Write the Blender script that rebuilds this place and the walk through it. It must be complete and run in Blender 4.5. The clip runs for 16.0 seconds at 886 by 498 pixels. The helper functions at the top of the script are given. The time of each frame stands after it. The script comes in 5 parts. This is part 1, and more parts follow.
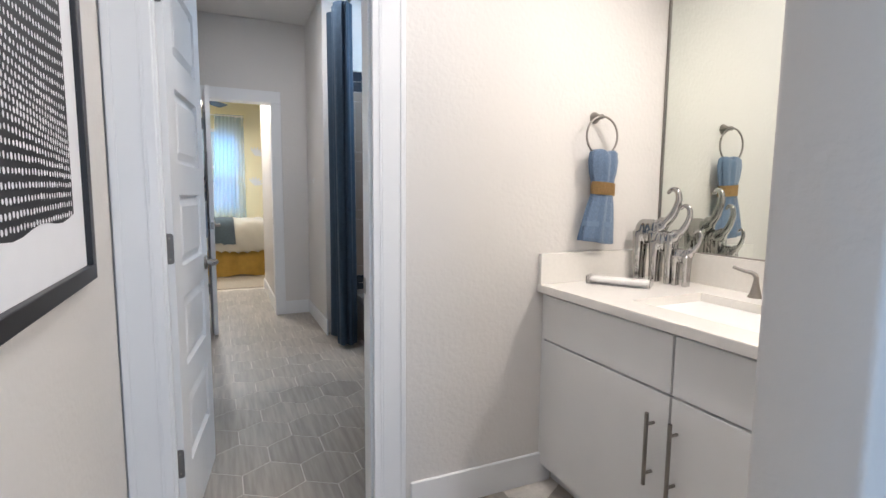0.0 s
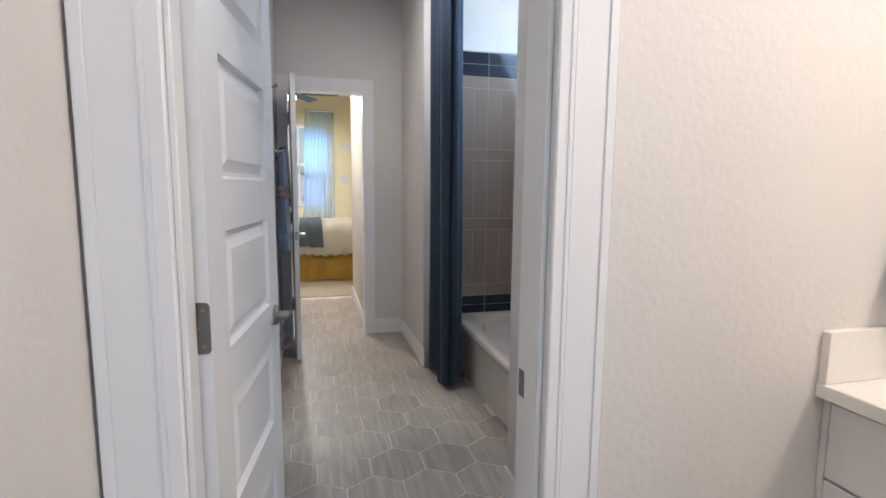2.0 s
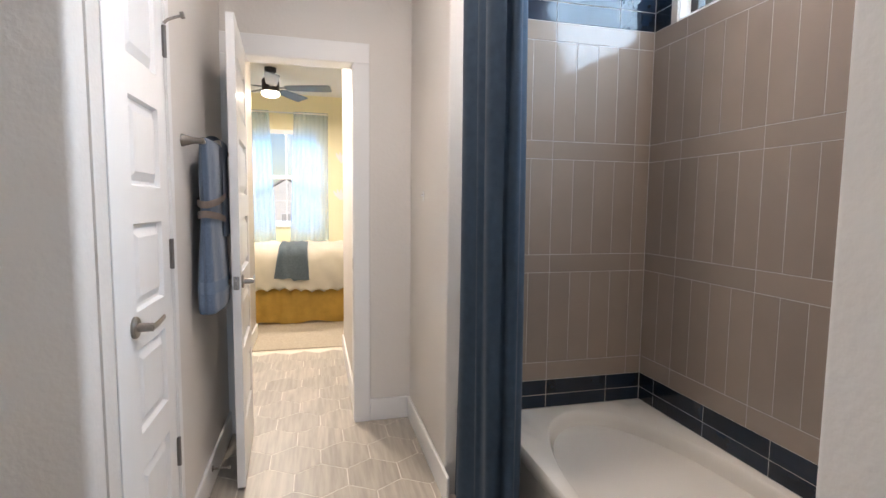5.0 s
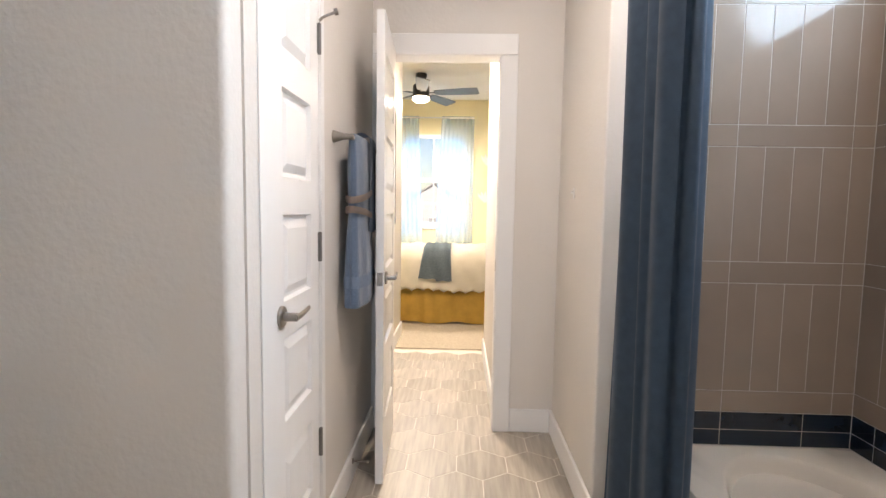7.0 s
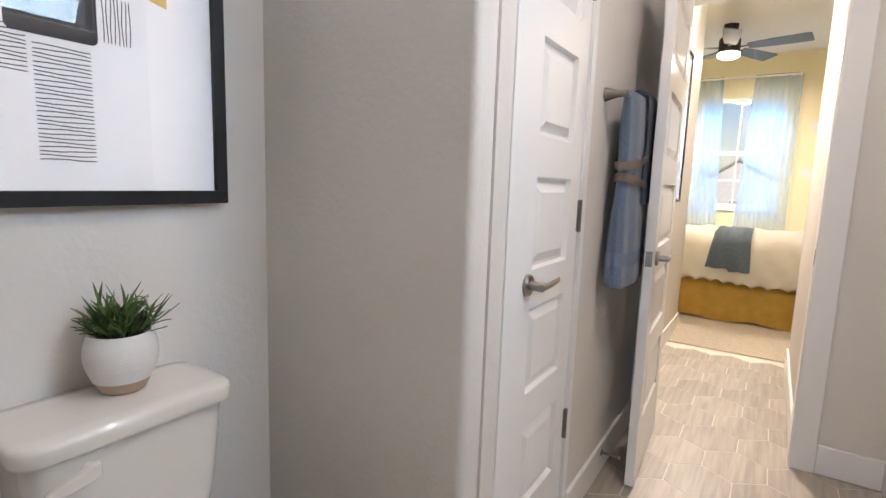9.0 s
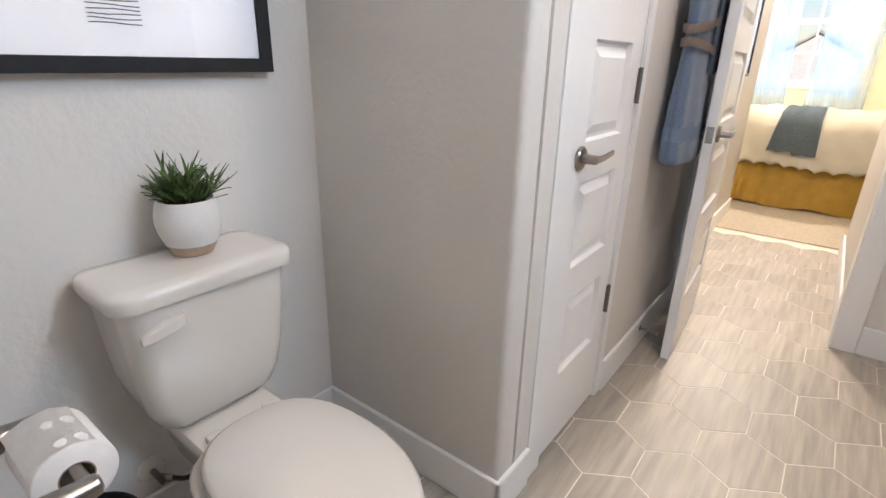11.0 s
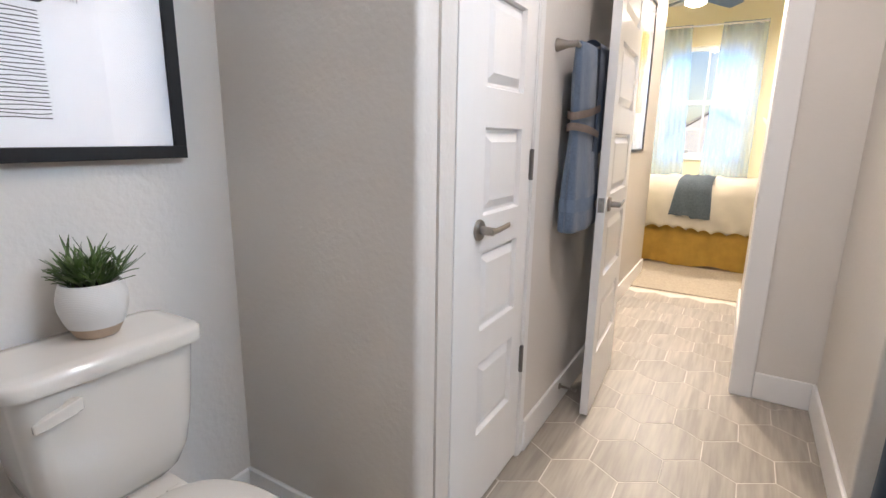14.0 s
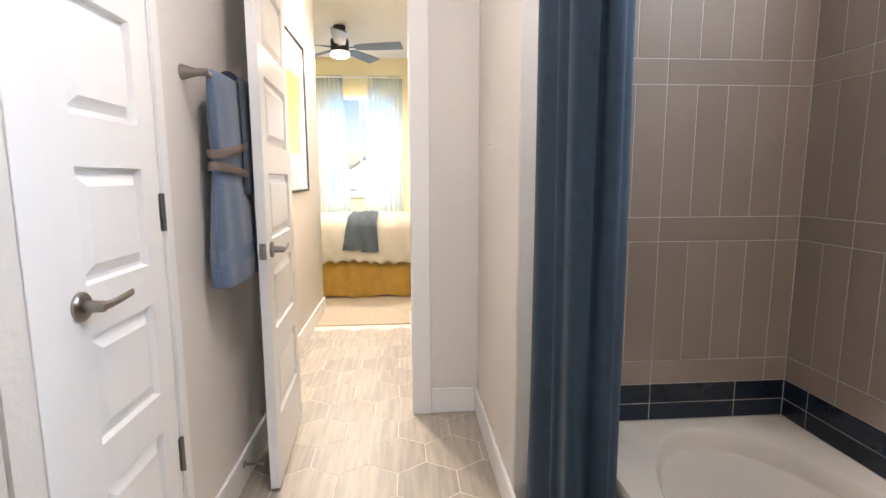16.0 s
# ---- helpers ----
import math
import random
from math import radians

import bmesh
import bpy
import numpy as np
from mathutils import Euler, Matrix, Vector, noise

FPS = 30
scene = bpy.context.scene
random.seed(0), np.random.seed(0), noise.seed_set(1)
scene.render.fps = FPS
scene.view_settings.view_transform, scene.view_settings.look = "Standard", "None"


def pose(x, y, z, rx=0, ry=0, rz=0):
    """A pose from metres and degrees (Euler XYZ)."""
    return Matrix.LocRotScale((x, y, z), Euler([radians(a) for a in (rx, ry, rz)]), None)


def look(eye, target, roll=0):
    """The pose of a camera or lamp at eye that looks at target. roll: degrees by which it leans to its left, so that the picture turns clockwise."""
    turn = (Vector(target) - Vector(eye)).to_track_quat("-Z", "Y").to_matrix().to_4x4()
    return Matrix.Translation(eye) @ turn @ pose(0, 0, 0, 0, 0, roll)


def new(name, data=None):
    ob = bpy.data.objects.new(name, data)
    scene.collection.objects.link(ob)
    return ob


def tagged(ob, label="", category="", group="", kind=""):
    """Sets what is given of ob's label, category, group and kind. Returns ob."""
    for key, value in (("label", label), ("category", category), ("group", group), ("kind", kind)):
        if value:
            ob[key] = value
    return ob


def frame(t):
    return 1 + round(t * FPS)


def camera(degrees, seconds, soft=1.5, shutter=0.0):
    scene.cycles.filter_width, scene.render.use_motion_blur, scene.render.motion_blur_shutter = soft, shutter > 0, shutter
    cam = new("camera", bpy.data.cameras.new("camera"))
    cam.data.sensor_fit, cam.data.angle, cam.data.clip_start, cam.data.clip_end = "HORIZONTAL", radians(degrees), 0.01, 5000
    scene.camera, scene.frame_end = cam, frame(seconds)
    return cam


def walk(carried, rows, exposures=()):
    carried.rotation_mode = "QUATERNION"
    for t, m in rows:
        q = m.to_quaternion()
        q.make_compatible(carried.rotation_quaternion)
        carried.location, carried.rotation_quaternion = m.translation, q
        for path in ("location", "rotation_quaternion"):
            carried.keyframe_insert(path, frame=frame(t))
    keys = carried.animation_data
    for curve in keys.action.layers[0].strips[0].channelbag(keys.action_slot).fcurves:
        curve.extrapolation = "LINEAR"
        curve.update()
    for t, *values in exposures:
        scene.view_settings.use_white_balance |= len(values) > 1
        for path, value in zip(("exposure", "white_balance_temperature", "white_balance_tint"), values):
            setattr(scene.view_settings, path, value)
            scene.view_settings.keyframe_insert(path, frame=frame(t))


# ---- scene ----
cam = camera(83.0, 16.0)
PATH = [
    (0, (0.179, -1.67, 1.237), (0.992, 0.144, 1.02), 0.5),
    (0.5, (0.183, -1.574, 1.261), (0.882, 0.286, 1.03), 0.7),
    (1, (0.175, -1.342, 1.282), (0.791, 0.546, 1.045), 0.8),
    (1.5, (0.184, -1.107, 1.298), (0.729, 0.802, 1.054), 0.6),
    (2, (0.230, -0.832, 1.322), (0.738, 1.087, 1.076), 0.5),
    (2.5, (0.252, -0.564, 1.323), (0.760, 1.356, 1.086), 0.5),
    (3, (0.262, -0.297, 1.327), (0.778, 1.621, 1.100), 0.5),
    (3.5, (0.322, -0.042, 1.323), (0.846, 1.877, 1.113), 0.5),
    (3.7, (0.348, 0.068, 1.321), (0.872, 1.991, 1.120), 0.5),
    (5.8, (0.496, 0.75, 1.295), (0.901, 2.701, 1.131), 0.5),
    (6, (0.48, 0.743, 1.286), (0.846, 2.703, 1.127), 0.4),
    (6.5, (0.491, 0.748, 1.286), (0.676, 2.733, 1.125), 0.7),
    (7, (0.481, 0.79, 1.276), (0.411, 2.782, 1.113), 0.9),
    (7.5, (0.463, 0.834, 1.273), (0.089, 2.791, 1.104), 1.3),
    (8, (0.461, 0.873, 1.277), (-0.21, 2.748, 1.093), 1.5),
    (8.5, (0.509, 0.913, 1.267), (-0.425, 2.669, 1.055), 1.8),
    (9, (0.506, 0.939, 1.235), (-0.577, 2.598, 0.961), 1.9),
    (9.5, (0.486, 0.944, 1.217), (-0.659, 2.53, 0.802), 1.9),
    (10, (0.488, 0.943, 1.192), (-0.662, 2.48, 0.632), 2.0),
    (10.2, (0.488, 0.949, 1.181), (-0.661, 2.469, 0.576), 1.8),
    (12.3, (0.548, 0.86, 1.236), (-0.581, 2.336, 0.494), 1.4),
    (12.5, (0.573, 0.871, 1.239), (-0.579, 2.339, 0.521), 1.3),
    (13, (0.599, 0.872, 1.239), (-0.555, 2.376, 0.602), 1.1),
    (13.5, (0.616, 0.883, 1.221), (-0.494, 2.461, 0.694), 0.9),
    (14, (0.61, 0.901, 1.227), (-0.384, 2.579, 0.783), 0.9),
    (14.5, (0.608, 0.926, 1.23), (-0.193, 2.717, 0.845), 0.7),
    (15, (0.628, 0.967, 1.248), (0.084, 2.86, 0.9), 0.6),
    (15.5, (0.634, 1.01, 1.231), (0.426, 2.975, 0.923), 0.3),
    (16, (0.647, 1.102, 1.223), (0.801, 3.076, 0.944), -0.2),
]
walk(cam, [(t, look(eye, target, roll)) for t, eye, target, roll in PATH],
     [(0, -0.18, 5650, 12), (1.0, -0.15, 5750, 14), (2.0, -0.28, 5900, 15), (3.0, -0.38, 6000, 16), (3.7, 0.28, 6050, 17), (5.8, 0.52, 6700, 17), (6.5, 0.66, 6800, 18), (7.0, 0.68, 6800, 18), (8.0, 0.66, 6800, 18),
      (8.5, 0.50, 6700, 18), (9.5, 0.34, 6650, 18), (10.2, 0.40, 6600, 18), (12.3, 0.78, 6550, 18), (13.5, 0.58, 6500, 18), (14.5, 0.54, 6500, 18), (16.0, 0.78, 6550, 18)])

# ---- world, sun and lamps ----
world = bpy.data.worlds.new("world")
scene.world = world
world.use_nodes = True
wn = world.node_tree
sky = wn.nodes.new("ShaderNodeTexSky")
sky.sky_type = "NISHITA"
sky.sun_disc = False
sky.sun_elevation, sky.sun_rotation = radians(43), radians(211)
wn.links.new(sky.outputs[0], wn.nodes["Background"].inputs[0])
wn.nodes["Background"].inputs[1].default_value = 0.10


def lamp(name, kind, m, energy, color, size=None, size_y=None, angle=None, radius=None, spread=None):
    data = bpy.data.lights.new(name, kind)
    data.energy, data.color = energy, color
    if size:
        data.shape = "RECTANGLE" if size_y else "DISK"
        data.size = size
        if size_y:
            data.size_y = size_y
    if angle:
        data.angle = angle
    if radius:
        data.shadow_soft_size = radius
    if spread:
        data.spread = spread
    ob = new(name, data)
    ob.matrix_world = m
    return ob


WARM, COOL = (1.0, 0.85, 0.68), (0.56, 0.80, 1.0)
sun = lamp("sun", "SUN", look((-6, -10, 11), (0, 0, 0)), 2.4, (1.0, 0.95, 0.88), angle=radians(0.6))
# daylight entering by the windows, and a fill in the hall
lamp("tub_window_daylight", "AREA", look((2.14, 2.01, 2.43), (1.1, 2.01, 1.95)), 21, COOL, 1.05, 0.55)
lamp("bedroom_window_daylight", "AREA", look((0.06, 9.1, 3.3), (0.1, 7.2, 0.9)), 290, (0.52, 0.78, 1.0), 1.6, 1.2)
# unseen bluish fill, added to brighten the left wall and door casing
lamp("hall_fill", "AREA", look((0.45, -3.7, 1.5), (0.2, 0, 1.2)), 24, (0.58, 0.78, 1.0), 0.9, 1.6)
# lamps of the place, and unseen fills where noted
lamp("vanity_bulbs", "AREA", look((1.94, -0.82, 2.10), (0.9, -0.80, 0.55)), 14.5, WARM, 0.55, 0.10)
lamp("vanity_downlight_bulb", "AREA", look((0.98, -0.62, 2.862), (0.98, -0.62, 0)), 19, (1.0, 0.89, 0.76), 0.14)
lamp("bath_downlight_bulb", "AREA", look((0.76, 2.12, 2.862), (0.76, 2.12, 0)), 14, (1.0, 0.90, 0.79), 0.14)
lamp("tub_downlight_bulb", "AREA", look((1.62, 1.75, 2.862), (1.62, 1.75, 0)), 8.0, (1.0, 0.88, 0.74), 0.14)
# weak added fill for the alcove walls, no fixture here
lamp("entry_fill", "AREA", look((0.50, 0.75, 2.862), (0.50, 0.75, 0)), 1.2, (1.0, 0.90, 0.79), 0.14)
lamp("bedroom_fan_bulb", "AREA", look((-0.03, 6.95, 2.53), (-0.03, 6.95, 0)), 50, (1.0, 0.90, 0.74), 0.19)
# unseen warm fill, added to brighten the passage floor and walls
lamp("bedroom_passage_fill", "AREA", look((0.3, 4.5, 2.862), (0.3, 4.5, 0)), 42, (1.0, 0.89, 0.72), 0.14)


# ---- materials ----
def material(name, color, rough=0.5, metal=0.0, vary=0.06, scale=6.0, bump=0.0, bump_scale=120.0, coat=0.0, stretch=(1, 1, 1), sheen=0.0, random_tone=0.0, per_object=False, spec=0.5, bump_depth=0.002):
    m = bpy.data.materials.new(name)
    m.use_nodes = True
    nt = m.node_tree
    b = nt.nodes["Principled BSDF"]
    b.inputs["Roughness"].default_value = rough
    b.inputs["Metallic"].default_value = metal
    b.inputs["Coat Weight"].default_value = coat
    b.inputs["Sheen Weight"].default_value = sheen
    b.inputs["Specular IOR Level"].default_value = spec
    tc = nt.nodes.new("ShaderNodeTexCoord")
    mp = nt.nodes.new("ShaderNodeMapping")
    mp.inputs["Scale"].default_value = stretch
    nt.links.new(tc.outputs["Object"], mp.inputs["Vector"])
    vec = mp.outputs[0]
    info = nt.nodes.new("ShaderNodeObjectInfo")
    if per_object:
        add = nt.nodes.new("ShaderNodeVectorMath")
        add.operation = "ADD"
        sc = nt.nodes.new("ShaderNodeMath")
        sc.operation = "MULTIPLY"
        sc.inputs[1].default_value = 37.0
        nt.links.new(info.outputs["Random"], sc.inputs[0])
        nt.links.new(vec, add.inputs[0])
        nt.links.new(sc.outputs[0], add.inputs[1])
        vec = add.outputs[0]
    n1 = nt.nodes.new("ShaderNodeTexNoise")
    n1.inputs["Scale"].default_value = scale
    n1.inputs["Detail"].default_value = 5
    nt.links.new(vec, n1.inputs["Vector"])
    ramp = nt.nodes.new("ShaderNodeValToRGB")
    lo = tuple(max(0.0, c * (1 - vary)) for c in color)
    hi = tuple(min(1.0, c * (1 + vary)) for c in color)
    ramp.color_ramp.elements[0].position, ramp.color_ramp.elements[1].position = 0.3, 0.7
    ramp.color_ramp.elements[0].color, ramp.color_ramp.elements[1].color = (*lo, 1), (*hi, 1)
    nt.links.new(n1.outputs["Fac"], ramp.inputs["Fac"])
    out = ramp.outputs["Color"]
    if random_tone:
        hsv = nt.nodes.new("ShaderNodeHueSaturation")
        mr = nt.nodes.new("ShaderNodeMapRange")
        mr.inputs["To Min"].default_value, mr.inputs["To Max"].default_value = 1 - random_tone, 1 + random_tone
        nt.links.new(info.outputs["Random"], mr.inputs["Value"])
        nt.links.new(mr.outputs[0], hsv.inputs["Value"])
        nt.links.new(out, hsv.inputs["Color"])
        out = hsv.outputs["Color"]
    nt.links.new(out, b.inputs["Base Color"])
    if bump:
        n2 = nt.nodes.new("ShaderNodeTexNoise")
        n2.inputs["Scale"].default_value = bump_scale
        n2.inputs["Detail"].default_value = 3
        nt.links.new(vec, n2.inputs["Vector"])
        bp = nt.nodes.new("ShaderNodeBump")
        bp.inputs["Strength"].default_value = min(1.0, bump)
        bp.inputs["Distance"].default_value = bump_depth
        nt.links.new(n2.outputs["Fac"], bp.inputs["Height"])
        nt.links.new(bp.outputs[0], b.inputs["Normal"])
    return m


WALL = material("wall_paint", (0.70, 0.67, 0.635), 0.60, vary=0.025, scale=1.5, bump=0.6, bump_scale=54, bump_depth=0.0030)
YELLOW = material("yellow_wall_paint", (0.86, 0.78, 0.52), 0.65, vary=0.03, scale=1.5, bump=0.3, bump_scale=70)
CEIL = material("ceiling_paint", (0.78, 0.76, 0.73), 0.8, vary=0.02, scale=1.5, bump=0.3, bump_scale=60)
TRIM = material("white_trim_paint", (0.80, 0.80, 0.80), 0.33, vary=0.015, scale=3, bump=0.04, bump_scale=40)
DOORP = material("white_door_paint", (0.80, 0.80, 0.80), 0.30, vary=0.015, scale=3, bump=0.05, bump_scale=200, stretch=(4, 4, 0.4))
GROUT = material("grout", (0.68, 0.64, 0.58), 0.9, vary=0.1, scale=30, bump=0.3, bump_scale=300)
WGROUT = material("pale_grout", (0.46, 0.43, 0.395), 0.85, vary=0.06, scale=30)
HEX = material("streaked_porcelain", (0.345, 0.312, 0.268), 0.38, vary=0.19, scale=2.4, bump=0.03, bump_scale=60, stretch=(20, 1.5, 1), random_tone=0.10, per_object=True)
TAUPE = material("taupe_glazed_tile", (0.265, 0.213, 0.175), 0.10, vary=0.05, scale=5, bump=0.03, bump_scale=7, random_tone=0.05, per_object=True)
NAVY = material("navy_glazed_tile", (0.008, 0.016, 0.030), 0.10, vary=0.2, scale=9, bump=0.12, bump_scale=30, random_tone=0.15, per_object=True)
PORC = material("white_porcelain", (0.69, 0.655, 0.605), 0.07, vary=0.01, scale=4, coat=0.4)
TUBW = material("white_acrylic", (0.66, 0.61, 0.535), 0.16, vary=0.02, scale=4)
QUARTZ = material("white_quartz", (0.80, 0.77, 0.72), 0.22, vary=0.02, scale=60)
CABW = material("grey_white_laminate", (0.76, 0.75, 0.735), 0.42, vary=0.015, scale=6)
NICKEL = material("brushed_nickel", (0.31, 0.285, 0.26), 0.28, 1.0, vary=0.06, scale=40, bump=0.03, bump_scale=300)
HINGE = material("satin_nickel_hinge", (0.21, 0.205, 0.20), 0.42, 1.0, vary=0.05, scale=60)
CHROME = material("silver_glaze", (0.44, 0.43, 0.42), 0.06, 1.0, vary=0.12, scale=14)
BLACK = material("black_frame_paint", (0.012, 0.012, 0.014), 0.38, vary=0.2, scale=30)
DARK = material("dark_gap", (0.02, 0.02, 0.02), 0.8)
PAPER = material("white_art_paper", (0.80, 0.80, 0.82), 0.75, vary=0.01, scale=20)
INK = material("black_ink", (0.02, 0.02, 0.024), 0.6, vary=0.2, scale=40)
OCHRE = material("ochre_ink", (0.62, 0.42, 0.13), 0.7, vary=0.12, scale=14)
TOWEL = material("blue_terry", (0.112, 0.165, 0.255), 0.95, vary=0.14, scale=140, bump=1.0, bump_scale=420, sheen=0.3)
BAND = material("blue_flat_weave", (0.15, 0.21, 0.31), 0.9, vary=0.06, scale=90, bump=0.4, bump_scale=500)
BURLAP = material("tan_burlap", (0.42, 0.27, 0.11), 0.9, vary=0.15, scale=160, bump=0.6, bump_scale=300)
RIBBON = material("mauve_tan_ribbon", (0.34, 0.28, 0.25), 0.9, vary=0.12, scale=120, bump=0.5, bump_scale=300)
CURTAIN = material("slate_blue_fabric", (0.055, 0.095, 0.150), 0.85, vary=0.10, scale=30, bump=0.25, bump_scale=500, sheen=0.15)
POT = material("matte_white_ceramic", (0.70, 0.68, 0.66), 0.5, vary=0.03, scale=20)
CLAY = material("bare_clay", (0.46, 0.34, 0.25), 0.8, vary=0.08, scale=40, bump=0.3, bump_scale=200)
LEAF = material("green_leaf", (0.075, 0.130, 0.034), 0.45, vary=0.5, scale=30)
SOIL = material("soil", (0.03, 0.022, 0.015), 0.95, vary=0.4, scale=60)
TISSUE = material("white_tissue", (0.82, 0.80, 0.78), 0.95, vary=0.03, scale=60, bump=0.3, bump_scale=250)
CARD = material("brown_cardboard", (0.28, 0.21, 0.15), 0.9)
BIN = material("black_plastic", (0.010, 0.010, 0.011), 0.4, vary=0.1, scale=10)
HOSE = material("braided_hose", (0.05, 0.04, 0.035), 0.45, 0.2, vary=0.3, scale=200)
LINEN = material("cream_bedding", (0.80, 0.75, 0.64), 0.9, vary=0.04, scale=8, bump=0.4, bump_scale=40, sheen=0.2)
SKIRT = material("mustard_fabric", (0.58, 0.36, 0.07), 0.9, vary=0.08, scale=14, bump=0.4, bump_scale=200)
THROW = material("grey_teal_knit", (0.145, 0.185, 0.215), 0.95, vary=0.12, scale=60, bump=0.7, bump_scale=180)
RUG = material("taupe_rug_pile", (0.40, 0.345, 0.27), 0.95, vary=0.12, scale=50, bump=0.9, bump_scale=220)
CARPET = material("pale_carpet", (0.62, 0.56, 0.47), 0.95, vary=0.05, scale=40, bump=0.5, bump_scale=260)
FANW = material("dark_bronze", (0.03, 0.03, 0.032), 0.4, 0.5, vary=0.1, scale=20)
BLADE = material("grey_blue_blade", (0.11, 0.13, 0.15), 0.45, vary=0.12, scale=12, stretch=(1, 8, 1))
GREYD = material("pale_stone_grey", (0.45, 0.44, 0.43), 0.6, vary=0.1, scale=8)
ROOFM = material("roof_shingles", (0.42, 0.41, 0.40), 0.9, vary=0.2, scale=6)
SIDING = material("pale_siding", (0.75, 0.74, 0.72), 0.8, vary=0.05, scale=3)
GRASS = material("dry_lawn", (0.14, 0.15, 0.07), 0.95, vary=0.3, scale=2)


def glassy(name, tint=(1, 1, 1), rough=0.0):
    m = bpy.data.materials.new(name)
    m.use_nodes = True
    b = m.node_tree.nodes["Principled BSDF"]
    b.inputs["Base Color"].default_value = (*tint, 1)
    b.inputs["Roughness"].default_value = rough
    b.inputs["Transmission Weight"].default_value = 1.0
    b.inputs["IOR"].default_value = 1.45
    return m


GLASS = glassy("clear_glass")


def glow(name, color, strength):
    m = bpy.data.materials.new(name)
    m.use_nodes = True
    b = m.node_tree.nodes["Principled BSDF"]
    b.inputs["Base Color"].default_value = (*color, 1)
    b.inputs["Emission Color"].default_value = (*color, 1)
    b.inputs["Emission Strength"].default_value = strength
    return m


BULB = glow("lit_frosted_lamp", (1.0, 0.84, 0.62), 6.0)
MIRROR = material("mirror_silver", (0.82, 0.86, 0.81), 0.015, 1.0, vary=0.0)


def sheer_material():
    m = bpy.data.materials.new("sheer_voile")
    m.use_nodes = True
    nt = m.node_tree
    nt.nodes.remove(nt.nodes["Principled BSDF"])
    tr, tl, df = (nt.nodes.new(k) for k in ("ShaderNodeBsdfTransparent", "ShaderNodeBsdfTranslucent", "ShaderNodeBsdfDiffuse"))
    tl.inputs[0].default_value = (0.28, 0.52, 0.84, 1)
    df.inputs[0].default_value = (0.74, 0.85, 0.96, 1)
    a, c = nt.nodes.new("ShaderNodeMixShader"), nt.nodes.new("ShaderNodeMixShader")
    a.inputs[0].default_value, c.inputs[0].default_value = 0.74, 0.38
    nt.links.new(df.outputs[0], a.inputs[1])
    nt.links.new(tl.outputs[0], a.inputs[2])
    nt.links.new(tr.outputs[0], c.inputs[1])
    nt.links.new(a.outputs[0], c.inputs[2])
    nt.links.new(c.outputs[0], nt.nodes["Material Output"].inputs[0])
    return m


SHEER = sheer_material()


# ---- mesh helpers ----
def add_box(bm, a, b, bevel=0.0, seg=1):
    ret = bmesh.ops.create_cube(bm, size=1.0)
    vs = ret["verts"]
    for v in vs:
        v.co = Vector([a[i] + (v.co[i] + 0.5) * (b[i] - a[i]) for i in range(3)])
    if bevel:
        es = list({e for v in vs for e in v.link_edges})
        bmesh.ops.bevel(bm, geom=es, offset=bevel, segments=seg, profile=0.5, affect="EDGES")
    return bm


def box(*spans, bevel=0.0, seg=1):
    bm = bmesh.new()
    for a, b in spans:
        add_box(bm, a, b, bevel, seg)
    return bm


def add_rings(bm, rings, cap=True, closed=True):
    rows = [[bm.verts.new(p) for p in r] for r in rings]
    for r, s in zip(rows, rows[1:]):
        n = len(r)
        for i in range(n if closed else n - 1):
            j = (i + 1) % n
            bm.faces.new((r[i], r[j], s[j], s[i]))
    if cap and closed:
        bm.faces.new(rows[0][::-1])
        bm.faces.new(rows[-1])
    return bm


def add_tube(bm, pts, radii, n=12, cap=True):
    pts = [Vector(p) for p in pts]
    if isinstance(radii, (int, float)):
        radii = [radii] * len(pts)
    rings, side = [], None
    for i, p in enumerate(pts):
        d = (pts[min(i + 1, len(pts) - 1)] - pts[max(i - 1, 0)]).normalized()
        if side is None:
            side = d.orthogonal().normalized()
        side = (side - d * side.dot(d)).normalized()
        up = d.cross(side)
        rings.append([p + radii[i] * (math.cos(2 * math.pi * k / n) * side + math.sin(2 * math.pi * k / n) * up) for k in range(n)])
    return add_rings(bm, rings, cap)


def add_lathe(bm, profile, n=24, centre=(0, 0, 0), cap=True):
    c = Vector(centre)
    rings = [[c + Vector((r * math.cos(2 * math.pi * k / n), r * math.sin(2 * math.pi * k / n), z)) for k in range(n)] for r, z in profile]
    return add_rings(bm, rings, cap)


def spline(pts, n=8):
    """Points on a smooth curve through pts."""
    pts = [Vector(p) for p in pts]
    out = []
    for i in range(len(pts) - 1):
        p0, p1, p2, p3 = pts[max(i - 1, 0)], pts[i], pts[i + 1], pts[min(i + 2, len(pts) - 1)]
        for k in range(n):
            u = k / n
            out.append(0.5 * ((2 * p1) + (p2 - p0) * u + (2 * p0 - 5 * p1 + 4 * p2 - p3) * u * u + (3 * p1 - p0 - 3 * p2 + p3) * u ** 3))
    return out + [pts[-1]]


def mesh_of(name, bm, mat, smooth=None):
    bmesh.ops.recalc_face_normals(bm, faces=bm.faces)
    me = bpy.data.meshes.new(name)
    bm.to_mesh(me)
    bm.free()
    me.materials.append(mat)
    if smooth is not None:
        me.polygons.foreach_set("use_smooth", [True] * len(me.polygons))
        me.set_sharp_from_angle(angle=radians(smooth))
    return me


def thing(name, bm, mat, label, category, group="", kind="", smooth=35):
    return tagged(new(name, mesh_of(name, bm, mat, smooth)), label, category, group, kind)


def empty(name, m, label, category, group="", kind=""):
    ob = new(name)
    ob.matrix_world = m
    return tagged(ob, label, category, group, kind)


